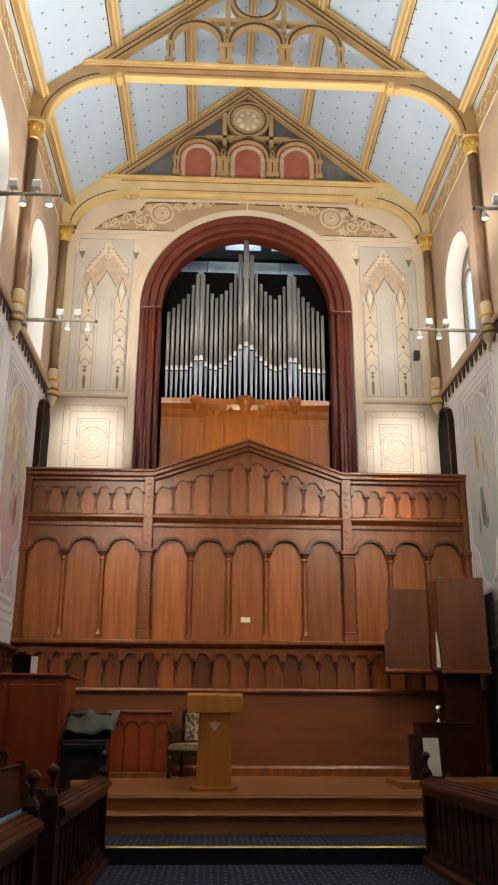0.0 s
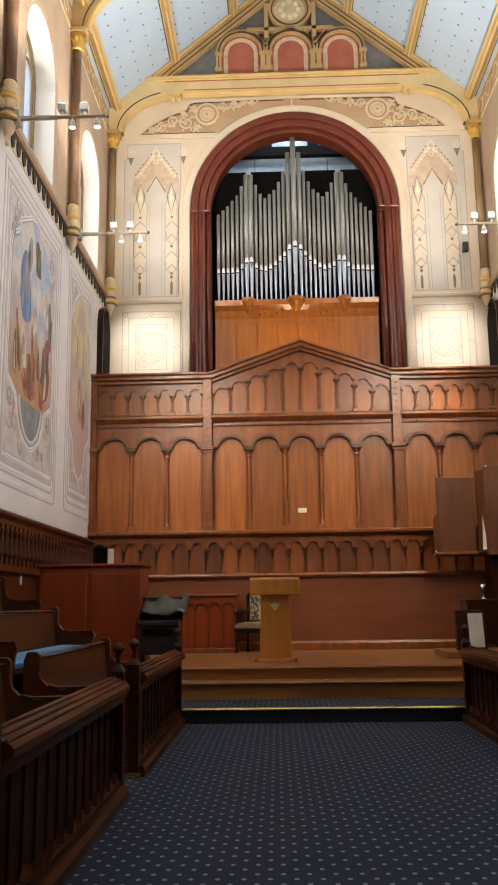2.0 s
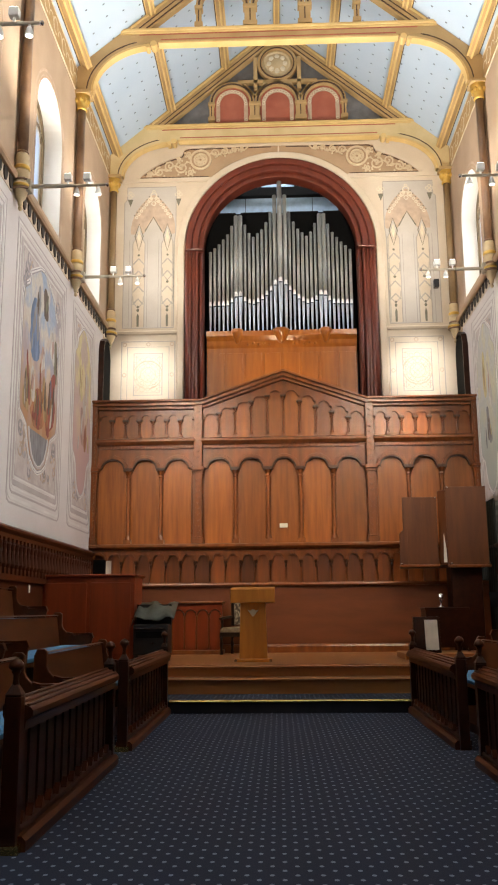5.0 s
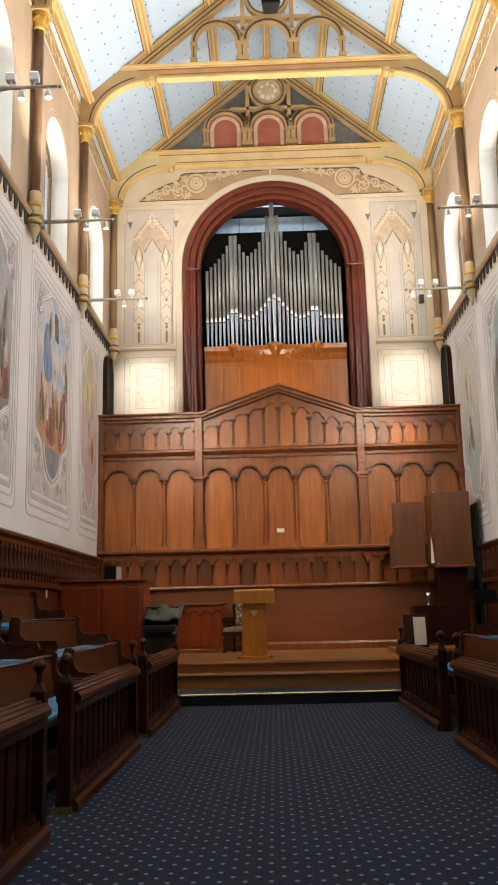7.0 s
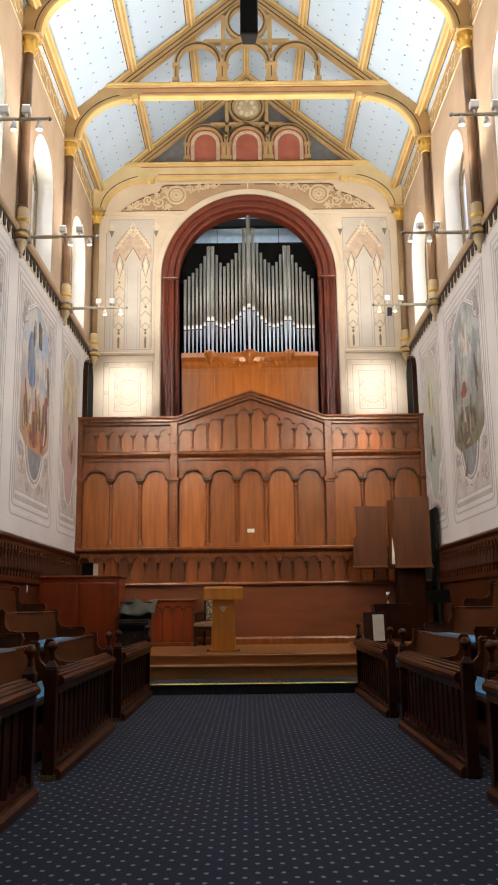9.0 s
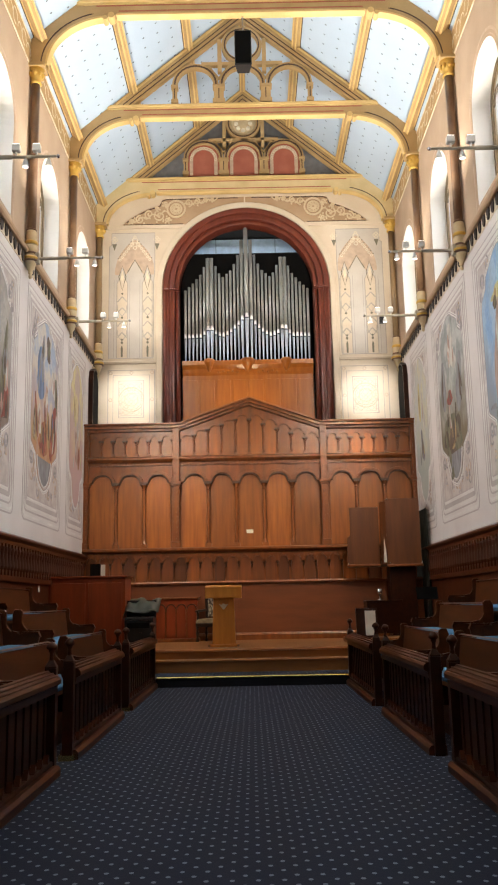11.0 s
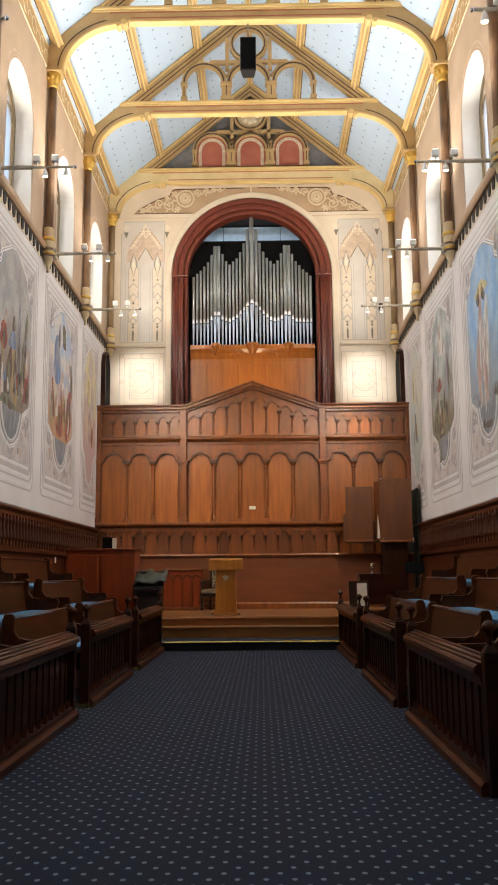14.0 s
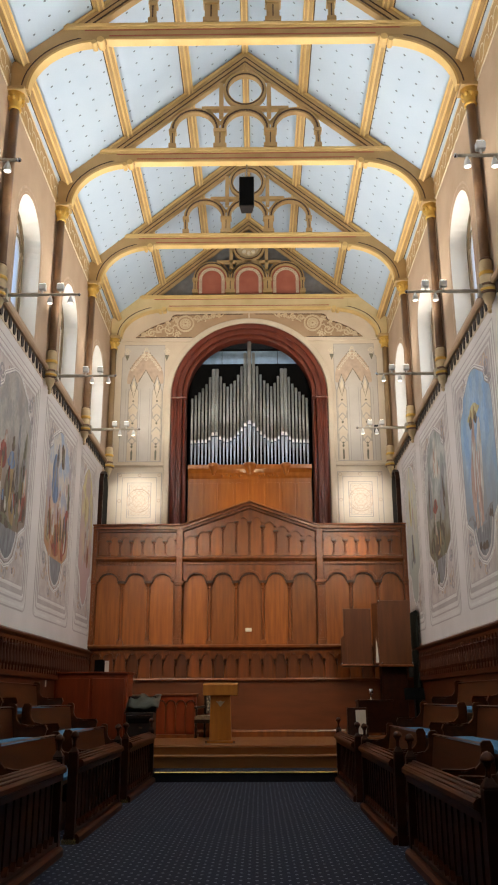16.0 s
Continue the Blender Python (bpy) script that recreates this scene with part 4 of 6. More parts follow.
def colonnette(x, z0, z1, r, name="colonnette"):
    g = Geo().box(x - r * 1.9, x + r * 1.9, SY - r * 2.4, SY + 0.05, z0, z0 + r * 2.2)
    g.lathe([(r * 1.7, z0 + r * 2.2), (r * 1.3, z0 + r * 3.5), (r, z0 + r * 4.5), (r, z1 - r * 5), (r * 1.4, z1 - r * 4.5), (r * 1.1, z1 - r * 3.5), (r * 2, z1 - r * 1.5)], (x, SY - r * 0.4, 0), 10)
    shaft = part(name, g, OAK, screen, smooth=False)
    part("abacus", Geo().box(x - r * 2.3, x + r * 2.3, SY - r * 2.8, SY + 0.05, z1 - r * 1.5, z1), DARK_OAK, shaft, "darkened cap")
    return shaft


# tall arcade
for a, b, n in ((-4.1, -1.97, 3), (-1.77, 1.77, 5), (1.97, 4.1, 3)):
    w = (b - a) / n
    for i in range(n):
        cx = a + w * (i + 0.5)
        hw = w / 2 - 0.02
        spring = 4.46
        rise = 0.3
        part("board_panel", Geo().prism(arch_line(cx, hw - 0.03, 2.82, spring, 12, rise - 0.03), "y", SY + 0.03, SY + 0.06), BOARD, screen)
        # spandrel above the arch
        g = Geo()
        line = arc(cx, spring, hw - 0.05, 180, 0, 14, rise - 0.05)
        g.strip(line, [(p[0], 4.9) for p in line], "y", SY - 0.015, SY + 0.05)
        g.box(cx - w / 2, cx - hw + 0.05, SY - 0.015, SY + 0.05, spring, 4.9).box(cx + hw - 0.05, cx + w / 2, SY - 0.015, SY + 0.05, spring, 4.9)
        part("spandrel", g, OAK, screen)
        part("arch_moulding", Geo().strip(arc(cx, spring, hw - 0.07, 180, 0, 14, rise - 0.07), arc(cx, spring, hw + 0.0, 180, 0, 14, rise), "y", SY - 0.06, SY + 0.0), OAK, screen, bevel=0.008)
        # darker band inside the moulding, added for contrast
        part("arch_groove", Geo().strip(arc(cx, spring, hw - 0.1, 180, 0, 14, rise - 0.1), arc(cx, spring, hw - 0.07, 180, 0, 14, rise - 0.07), "y", SY - 0.045, SY + 0.03), DARK_OAK, screen, "dark inner band")
        if i:
            colonnette(a + w * i, 2.82, 4.47, 0.043)
    part("frieze_rail", Geo().box(a, b, SY - 0.05, SY + 0.05, 4.9, 4.98), OAK, screen)
    part("mid_rail", Geo().prism([(SY + 0.05, 4.98), (SY - 0.08, 4.98), (SY - 0.14, 5.05), (SY - 0.14, 5.1), (SY - 0.03, 5.14), (SY + 0.05, 5.14)], "x", a - 0.03, b + 0.03), OAK, screen, "moulded middle rail", bevel=0.006)
    g = Geo()
    k = a + 0.06
    while k < b - 0.04:
        g.box(k, k + 0.04, SY - 0.07, SY - 0.05, 4.915, 4.965)
        k += 0.075
    tagged(part("frieze_beading", g, OAK, screen, "small carved beads"), kind="stuff")
# piers
for x in (-4.14, -1.87, 1.87, 4.14):
    w = 0.09 if abs(x) < 3 else 0.055
    g = Geo().box(x - w, x + w, SY - 0.12, SY + 0.05, 2.82, 5.86)
    part("pier", g, OAK, screen, bevel=0.01)
    part("pier_capital", Geo().box(x - w - 0.05, x + w + 0.05, SY - 0.17, SY + 0.02, 4.4, 4.48).box(x - w - 0.025, x + w + 0.025, SY - 0.14, SY + 0.02, 4.34, 4.4), OAK, screen, bevel=0.012)
    part("pier_base", Geo().box(x - w - 0.03, x + w + 0.03, SY - 0.15, SY + 0.02, 2.82, 2.94).box(x - w - 0.02, x + w + 0.02, SY - 0.14, SY + 0.02, 2.94, 2.98), OAK, screen, bevel=0.012)
    g = Geo()
    z = 3.1
    while z < 5.75:
        if not 4.3 < z < 4.5:
            g.prism([(x - w * 0.6, z), (x, z + 0.05), (x + w * 0.6, z), (x, z - 0.05)], "y", SY - 0.14, SY - 0.12)
        z += 0.125
    tagged(part("pier_carving", g, OAK, screen, "carved diamonds down the pier"), kind="stuff")


# upper arcade
def crest(x):
    return 5.78 if abs(x) > 1.8 else 5.78 + (1.8 - abs(x)) / 1.8 * 0.64


for a, b, n in ((-4.08, -1.97, 7), (-1.77, 1.77, 10), (1.97, 4.08, 7)):
    w = (b - a) / n
    for i in range(n):
        cx = a + w * (i + 0.5)
        spring = min(crest(cx - w / 2), crest(cx + w / 2)) - 0.24
        if abs(cx) > 1.9:
            spring = 5.56
        part("small_board", Geo().prism(arch_line(cx, w / 2 - 0.03, 5.15, spring, 8), "y", SY + 0.03, SY + 0.06), BOARD, screen)
        line = arc(cx, spring, w / 2 - 0.04, 180, 0, 10)
        g = Geo().strip(line, [(p[0], crest(p[0])) for p in line], "y", SY - 0.01, SY + 0.05)
        g.strip(arc(cx, spring, w / 2 - 0.05, 180, 0, 10), arc(cx, spring, w / 2, 180, 0, 10), "y", SY - 0.03, SY)
        for q in (-1, 1):
            e0, e1 = cx + q * (w / 2 - 0.04), cx + q * w / 2
            g.prism([(e0, spring), (e1, spring), (e1, crest(e1)), (e0, crest(e0))], "y", SY - 0.01, SY + 0.05)
        part("small_arch", g, OAK, screen)
        if i:
            colonnette(a + w * i, 5.14, min(crest(a + w * i) - 0.22, spring + 0.02), 0.026, "small_colonnette")
# cresting
line = [(-4.2, 5.78), (-1.8, 5.78), (0, 6.42), (1.8, 5.78), (4.2, 5.78)]
for h0, h1, d in ((0.0, 0.07, 0.08), (0.07, 0.15, 0.15), (0.15, 0.2, 0.2)):
    part("cresting_moulding", Geo().strip([(p[0], p[1] + h0) for p in line], [(p[0], p[1] + h1 + (0.01 if abs(p[0]) < 0.1 else 0)) for p in line], "y", SY - d, SY + 0.2), OAK, screen, bevel=0.012)
# shelf and dado
part("shelf", Geo().prism([(SY + 0.05, 2.7), (SY - 0.12, 2.7), (SY - 0.2, 2.75), (SY - 0.2, 2.8), (SY - 0.16, 2.82), (SY + 0.05, 2.82)], "x", -4.19, 4.19), OAK, screen, "moulded shelf", bevel=0.006)
n = 26
w = 8.3 / n
for i in range(n):
    cx = -4.15 + w * (i + 0.5)
    part("dado_board", Geo().prism(arch_line(cx, w / 2 - 0.03, 1.9, 2.48, 8), "y", SY - 0.01, SY + 0.05), DADO_BOARD, screen)
    line = arc(cx, 2.48, w / 2 - 0.055, 180, 0, 10)
    g = Geo().strip(line, [(p[0], 2.7) for p in line], "y", SY - 0.07, SY + 0.03)
    g.box(cx - w / 2, cx - w / 2 + 0.055, SY - 0.07, SY + 0.03, 2.44, 2.7).box(cx + w / 2 - 0.055, cx + w / 2, SY - 0.07, SY + 0.03, 2.44, 2.7)
    part("dado_arch", g, OAK, screen)
    part("dado_hood", Geo().strip(arc(cx, 2.5, w / 2 - 0.05, 180, 0, 10), arc(cx, 2.5, w / 2 - 0.015, 180, 0, 10), "y", SY - 0.1, SY - 0.06), OAK, screen)
    x = cx - w / 2
    g = Geo().lathe([(0.0, 2.3), (0.016, 2.32), (0.022, 2.36), (0.014, 2.39), (0.034, 2.42), (0.045, 2.46)], (x, SY - 0.05, 0), 8)
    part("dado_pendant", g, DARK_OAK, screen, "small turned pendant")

# ---- stage and steps ----
setting("platform", Geo().box(-4.2, 4.2, 10.8, 11.75, 0.0, 0.17), CARPET, "carpeted first step")
setting("trim_step_face", Geo().box(-1.72, 1.72, 10.76, 10.8, 0.0, 0.15), CARPET_EDGE, "black riser of the carpeted step")
setting("trim_brass_nosing", Geo().prism([(10.74, 0.15), (10.735, 0.165), (10.75, 0.178), (10.83, 0.178), (10.83, 0.17), (10.8, 0.15)], "x", -1.72, 1.72), BRASS, "brass strip along the carpeted step")
setting("step", Geo().prism([(11.76, 0.0), (11.76, 0.36), (11.71, 0.362), (11.7, 0.385), (11.71, 0.4), (12.2, 0.4), (12.2, 0.0)], "x", -4.2, 4.2), STAGE, "polished wooden step")
st = setting("stage_floor", Geo().prism([(12.1, 0.0), (12.1, 0.53), (12.05, 0.535), (12.04, 0.555), (12.05, 0.57), (16.6, 0.57), (16.6, 0.0)], "x", -4.2, 4.2), STAGE, "polished wooden stage")
y = 12.07
while y < 15.9:
    part("plank", Geo().box(-4.19, 4.19, y, y + 0.135, 0.568, 0.58), STAGE, st)
    y += 0.139
panel = thing("trim_platform_front", "plain brown panelled front with a moulded rail", "panelling", kind="structure")
PY = 15.95
part("field", Geo().box(-4.19, 4.19, PY, PY + 0.06, 0.58, 1.92), BROWN_PANEL, panel)
part("rail", Geo().prism([(PY - 0.06, 1.9), (PY - 0.08, 1.93), (PY - 0.06, 1.97), (PY + 0.14, 1.97), (PY + 0.14, 1.9)], "x", -4.19, 4.19), OAK, panel, bevel=0.005)
part("skirting", Geo().prism([(PY - 0.05, 0.58), (PY - 0.05, 0.7), (PY - 0.03, 0.74), (PY, 0.75), (PY, 0.58)], "x", -4.19, 4.19), OAK, panel)
setting("gallery_floor", Geo().box(-4.19, 4.19, 16.02, 16.6, 1.0, 1.1), STAGE, "boards behind the platform front")


# ---- wainscot and murals ----
slat = part("slat", Geo().box(-0.03, 0.02, -0.05, 0.05, 1.96, 2.06).box(-0.03, 0.02, -0.05, 0.05, 2.44, 2.5).lathe([(0.03, 2.06), (0.048, 2.12), (0.04, 2.2), (0.028, 2.32), (0.04, 2.41), (0.03, 2.44)], (0, 0, 0), 8), WAINSCOT)
slat_data = slat.data
bpy.data.objects.remove(slat)
for s in (-1, 1):
    w = thing("trim_wainscot", "dark oak wainscot with upright slats under a heavy rail", "wainscot", kind="structure")

    def xb(g, a, b, z0, z1, y0=-11.7, y1=16.55):
        return g.box(min(s * a, s * b), max(s * a, s * b), y0, y1, z0, z1)

    part("board", xb(Geo(), WALL - 0.03, WALL, 0.0, 2.66), WAINSCOT, w)
    part("top_rail", Geo().prism([(s * WALL, 2.5), (s * (WALL - 0.07), 2.5), (s * (WALL - 0.07), 2.56), (s * (WALL - 0.12), 2.61), (s * (WALL - 0.12), 2.645), (s * (WALL - 0.05), 2.69), (s * WALL, 2.69)], "y", -11.7, 16.55), WAINSCOT, w)
    part("lower_rail", xb(Geo(), WALL - 0.09, WALL - 0.03, 1.88, 1.97), WAINSCOT, w)
    y = 16.3
    rest = Geo()
    while y > -10:
        if y > 4.5:
            piece("slat", slat_data, Matrix.Translation((s * (WALL - 0.06), y, 0)), w)
        else:
            rest.box(s * (WALL - 0.06) - 0.02, s * (WALL - 0.06) + 0.02, y - 0.06, y + 0.06, 1.96, 2.5)
        y -= 0.2
    tagged(part("far_slats", rest, WAINSCOT, w), kind="stuff")


def fresco(name, high, mid, low, seed):
    m = material(name, high, 0.75, second=mid, scale=(2.6, 2.6, 2.0), vary=0.75, fine=16, bump=0.1)
    nt = m.node_tree
    N, L = nt.nodes.new, nt.links.new
    tc, sep = N("ShaderNodeTexCoord"), N("ShaderNodeSeparateXYZ")
    L(tc.outputs["Object"], sep.inputs[0])
    ns = N("ShaderNodeTexNoise")
    ns.inputs["Scale"].default_value, ns.inputs["Detail"].default_value = 1.6, 6
    mp = N("ShaderNodeMapping")
    mp.inputs["Location"].default_value = (seed * 3.1, seed * 1.7, seed)
    mp.inputs["Scale"].default_value = (1, 1.6, 0.7)
    L(tc.outputs["Object"], mp.inputs[0])
    L(mp.outputs[0], ns.inputs["Vector"])
    mr = N("ShaderNodeMapRange")
    mr.inputs[1].default_value, mr.inputs[2].default_value = 6.3, 4.6
    L(sep.outputs[2], mr.inputs[0])
    ad = N("ShaderNodeMath")
    ad.operation = "MULTIPLY_ADD"
    L(ns.outputs["Fac"], ad.inputs[0])
    ad.inputs[1].default_value = 1.6
    sb = N("ShaderNodeMath")
    sb.operation = "SUBTRACT"
    L(mr.outputs[0], sb.inputs[0])
    sb.inputs[1].default_value = 0.8
    L(sb.outputs[0], ad.inputs[2])
    cl = N("ShaderNodeClamp")
    L(ad.outputs[0], cl.inputs[0])
    b = nt.nodes["Principled BSDF"]
    old = b.inputs["Base Color"].links[0].from_socket
    mix = N("ShaderNodeMix")
    mix.data_type = "RGBA"
    L(cl.outputs[0], mix.inputs["Factor"])
    L(old, mix.inputs["A"])
    mix.inputs["B"].default_value = (*low, 1)
    L(mix.outputs["Result"], b.inputs["Base Color"])
    return m


def robe(name, c):
    return material(name, c, 0.75, second=tuple(k * 0.6 for k in c), scale=(9, 9, 3), vary=0.35, fine=40, bump=0.05)


ROBES = {k: robe("painted_" + k, c) for k, c in dict(red=(0.28, 0.075, 0.05), orange=(0.38, 0.165, 0.075), ochre=(0.36, 0.25, 0.12), blue=(0.16, 0.23, 0.37), white=(0.56, 0.53, 0.47), brown=(0.13, 0.09, 0.065), grey=(0.24, 0.24, 0.25), rose=(0.46, 0.3, 0.25), yellow=(0.56, 0.48, 0.24), olive=(0.18, 0.17, 0.11)).items()}
ORNAMENT = robe("painted_lilac_grey_ornament", (0.37, 0.335, 0.34))
TAN_ORNAMENT = robe("painted_tan_rose_ornament", (0.54, 0.4, 0.3))
FRAME_FIELD = material("painted_warm_grey_field", (0.52, 0.465, 0.43), 0.75, second=(0.41, 0.35, 0.325), scale=(4, 4, 4), vary=0.35, fine=30)
MURALS = {
    (-1, 0): ((0.55, 0.47, 0.24), (0.42, 0.34, 0.28), (0.45, 0.3, 0.28), "pale yellow and rose", 1.5, 18, "yellow rose white rose"),
    (-1, 1): ((0.3, 0.36, 0.47), (0.5, 0.46, 0.4), (0.38, 0.2, 0.1), "blue sky over orange and red", 2.0, 70, "orange red ochre white red brown blue orange"),
    (-1, 2): ((0.27, 0.26, 0.25), (0.36, 0.33, 0.3), (0.2, 0.15, 0.11), "grey with red and brown", 3.0, 70, "brown ochre white brown red grey rose blue brown"),
    (-1, 3): ((0.3, 0.3, 0.32), (0.4, 0.36, 0.3), (0.26, 0.2, 0.14), "grey and ochre", 4.0, 26, "ochre brown blue red white"),
    (1, 0): ((0.52, 0.48, 0.33), (0.45, 0.45, 0.42), (0.36, 0.38, 0.34), "pale yellow and grey", 5.0, 16, "yellow white grey yellow"),
    (1, 1): ((0.25, 0.27, 0.26), (0.42, 0.42, 0.4), (0.16, 0.13, 0.08), "grey over dark olive brown", 6.0, 20, "olive brown ochre brown olive brown grey white"),
    (1, 2): ((0.2, 0.34, 0.55), (0.3, 0.42, 0.56), (0.24, 0.26, 0.28), "bright blue with pale tones", 7.0, 0, "grey olive grey brown"),
    (1, 3): ((0.3, 0.34, 0.4), (0.4, 0.38, 0.34), (0.25, 0.2, 0.16), "blue grey and brown", 8.0, 26, "rose blue ochre brown"),
}
# larger plain patches: across, height, half width, half height, colour
PATCHES = {
    (-1, 0): ((-0.3, 6.2, 0.14, 0.5, "yellow"), (0.3, 5.9, 0.12, 0.5, "white"), (0.0, 5.2, 0.16, 0.4, "rose"), (0.4, 5.0, 0.12, 0.3, "orange")),
    (-1, 1): ((-0.4, 6.1, 0.3, 0.55, "blue"), (-0.25, 6.65, 0.13, 0.3, "grey"), (0.15, 6.75, 0.18, 0.28, "brown"), (0.65, 6.1, 0.16, 0.3, "white"), (0.85, 5.9, 0.14, 0.4, "olive"), (0.1, 5.6, 0.14, 0.35, "rose"),
              (-0.1, 4.8, 0.4, 0.36, "orange"), (-0.7, 5.0, 0.2, 0.4, "ochre"), (0.65, 5.05, 0.25, 0.62, "red"), (-0.12, 4.78, 0.16, 0.34, "red"), (-0.4, 5.15, 0.13, 0.3, "white"), (0.25, 5.05, 0.15, 0.4, "ochre")),
    (-1, 2): ((0.34, 5.5, 0.1, 0.9, "grey"), (0.62, 5.45, 0.12, 0.95, "olive"), (-0.5, 5.57, 0.2, 0.26, "red"), (-0.18, 5.0, 0.18, 0.5, "brown"), (0.1, 5.02, 0.18, 0.58, "ochre"), (-0.03, 5.6, 0.19, 0.17, "blue"), (-0.6, 4.78, 0.17, 0.42, "white"),
              (-0.72, 5.66, 0.09, 0.12, "rose"), (-0.42, 5.92, 0.08, 0.13, "rose"), (0.01, 5.92, 0.09, 0.15, "brown"), (-0.25, 4.46, 0.46, 0.12, "olive"), (0.82, 4.85, 0.17, 0.42, "red"), (0.7, 5.6, 0.12, 0.27, "grey"), (0.8, 5.4, 0.1, 0.3, "rose")),
    (1, 0): ((0.2, 6.2, 0.14, 0.5, "yellow"), (-0.3, 5.9, 0.12, 0.5, "white"), (0.0, 5.1, 0.16, 0.4, "grey")),
    (1, 1): ((0.2, 4.75, 0.85, 0.45, "olive"), (0.25, 4.3, 0.5, 0.35, "brown"), (-0.1, 6.75, 0.2, 0.32, "white"), (-0.25, 6.3, 0.2, 0.24, "white"), (0.05, 6.45, 0.1, 0.3, "white"), (0.15, 5.56, 0.2, 0.16, "red"), (0.2, 5.1, 0.07, 0.32, "rose"), (0.6, 5.9, 0.2, 0.55, "grey"), (-0.6, 5.7, 0.2, 0.6, "grey"),
             (0.15, 4.68, 0.22, 0.22, "ochre"), (-0.35, 4.85, 0.2, 0.24, "brown"), (0.6, 4.7, 0.2, 0.24, "brown"), (0.28, 3.99, 0.3, 0.22, "brown")),
    (1, 2): ((0.08, 6.5, 0.36, 0.14, "yellow"), (0.3, 5.5, 0.17, 0.9, "rose"), (-0.05, 5.35, 0.2, 0.95, "white"), (0.1, 5.3, 0.13, 0.9, "rose"), (0.28, 6.36, 0.11, 0.13, "brown"), (-0.02, 6.36, 0.1, 0.12, "brown"), (0.35, 4.6, 0.09, 0.35, "rose"), (0.1, 4.5, 0.08, 0.32, "rose"), (0.18, 4.05, 0.55, 0.2, "grey"), (-0.5, 4.5, 0.35, 0.14, "grey"), (0.7, 4.55, 0.3, 0.14, "grey")),
}


def mural(s, k):
    ym = MIDS[k]
    high, mid, low, tones, seed, count, robes = MURALS[(s, k)]
    rnd = random.Random(int(seed * 10))
    t = thing("mural", "arched wall mural in " + tones + ", painted frame", "mural", "wall murals")
    X0 = s * WALL
    half = (BAYS[k] - BAYS[k + 1]) / 2 - 0.3
    y1 = ym + half if k else 16.5

    def frame_line(ins, cut):
        a, b, z0, z1 = ym - half + ins, y1 - ins, 3.05 + ins * 1.3, 7.6 - ins
        return [(a + cut, z0), (b - cut, z0), (b - cut * 0.3, z0 + cut * 0.3), (b, z0 + cut), (b, z1), (a, z1), (a, z0 + cut), (a + cut * 0.3, z0 + cut * 0.3)]

    g, e = Geo(), Geo()
    for ins, w in ((0.0, 0.03), (0.13, 0.035), (0.25, 0.09), (0.345, 0.02)):
        g.ribbon(frame_line(ins, 0.14 if ins < 0.2 else 0.02), w, "x", X0 - s * 0.004, X0, True)
    for ins, w in ((0.055, 0.05), (0.185, 0.035), (0.315, 0.03)):
        e.ribbon(frame_line(ins, 0.14 if ins < 0.2 else 0.02), w, "x", X0 - s * 0.005, X0, True)
    part("painted_frame", g, MOULD_DARK, t, "mauve-grey painted moulding")
    part("painted_highlight", e, MOULD_LIGHT, t, "pale painted moulding")
    c = ym if k else (ym - half + 16.5) / 2
    hw = half - 0.44 if k else half * 0.5
    shape = [(c - hw, 4.75), (c - hw, 6.4), (c - hw * 0.95, 6.6), (c - hw * 0.72, 6.75), (c - hw * 0.66, 6.95), (c - hw * 0.4, 7.1), (c - hw * 0.2, 7.22), (c, 7.26),
             (c + hw * 0.2, 7.22), (c + hw * 0.4, 7.1), (c + hw * 0.66, 6.95), (c + hw * 0.72, 6.75), (c + hw * 0.95, 6.6), (c + hw, 6.4), (c + hw, 4.75),
             (c + hw * 0.95, 4.6), (c + hw * 0.62, 4.42), (c + hw * 0.55, 4.2), (c + hw * 0.42, 3.95), (c + hw * 0.22, 3.82), (c, 3.76), (c - hw * 0.22, 3.82), (c - hw * 0.42, 3.95), (c - hw * 0.55, 4.2), (c - hw * 0.62, 4.42), (c - hw * 0.95, 4.6)]
    part("ornament_field", Geo().prism([(c - half + 0.36 if k else ym - half + 0.36, 3.5), (y1 - 0.36, 3.5), (y1 - 0.36, 7.3), (ym - half + 0.36, 7.3)], "x", X0 - s * 0.003, X0), FRAME_FIELD, t, "warm grey ornamented field")
    g, e = Geo(), Geo()
    for q in range(34):
        yy, zz = rnd.uniform(ym - half + 0.45, y1 - 0.45), rnd.choice([rnd.uniform(3.6, 4.35), rnd.uniform(6.75, 7.2)])
        r = rnd.uniform(0.06, 0.15)
        a0 = rnd.uniform(0, 360)
        pts = [(yy + r * (1 - i / 16) * math.cos(radians(a0 + i * 30)), zz + r * (1 - i / 16) * math.sin(radians(a0 + i * 30))) for i in range(12)]
        (g if q % 2 else e).ribbon(pts, 0.04, "x", X0 - s * (0.005 + 0.0004 * (q % 2)), X0)
        for m in range(3):
            a = rnd.uniform(0, 6.28)
            (e if q % 2 else g).prism([(yy + r * math.cos(a) + 0.035 * math.cos(b), zz + r * math.sin(a) + 0.035 * math.sin(b)) for b in (0, 1.3, 2.5, 3.8, 5.0)], "x", X0 - s * 0.0047, X0)
    tagged(part("ornament_scrollwork", g, ORNAMENT, t, "lilac-grey scrolls"), kind="stuff")
    tagged(part("ornament_leaves", e, TAN_ORNAMENT, t, "tan and rose leaf ornament"), kind="stuff")
    part("picture", Geo().prism(shape, "x", X0 - s * 0.008, X0), fresco("mural_paint", high, mid, low, seed), t, "painted scene")
    wide = [(c + (y - c) * 1.1, 5.5 + (z - 5.5) * 1.045) for y, z in shape]
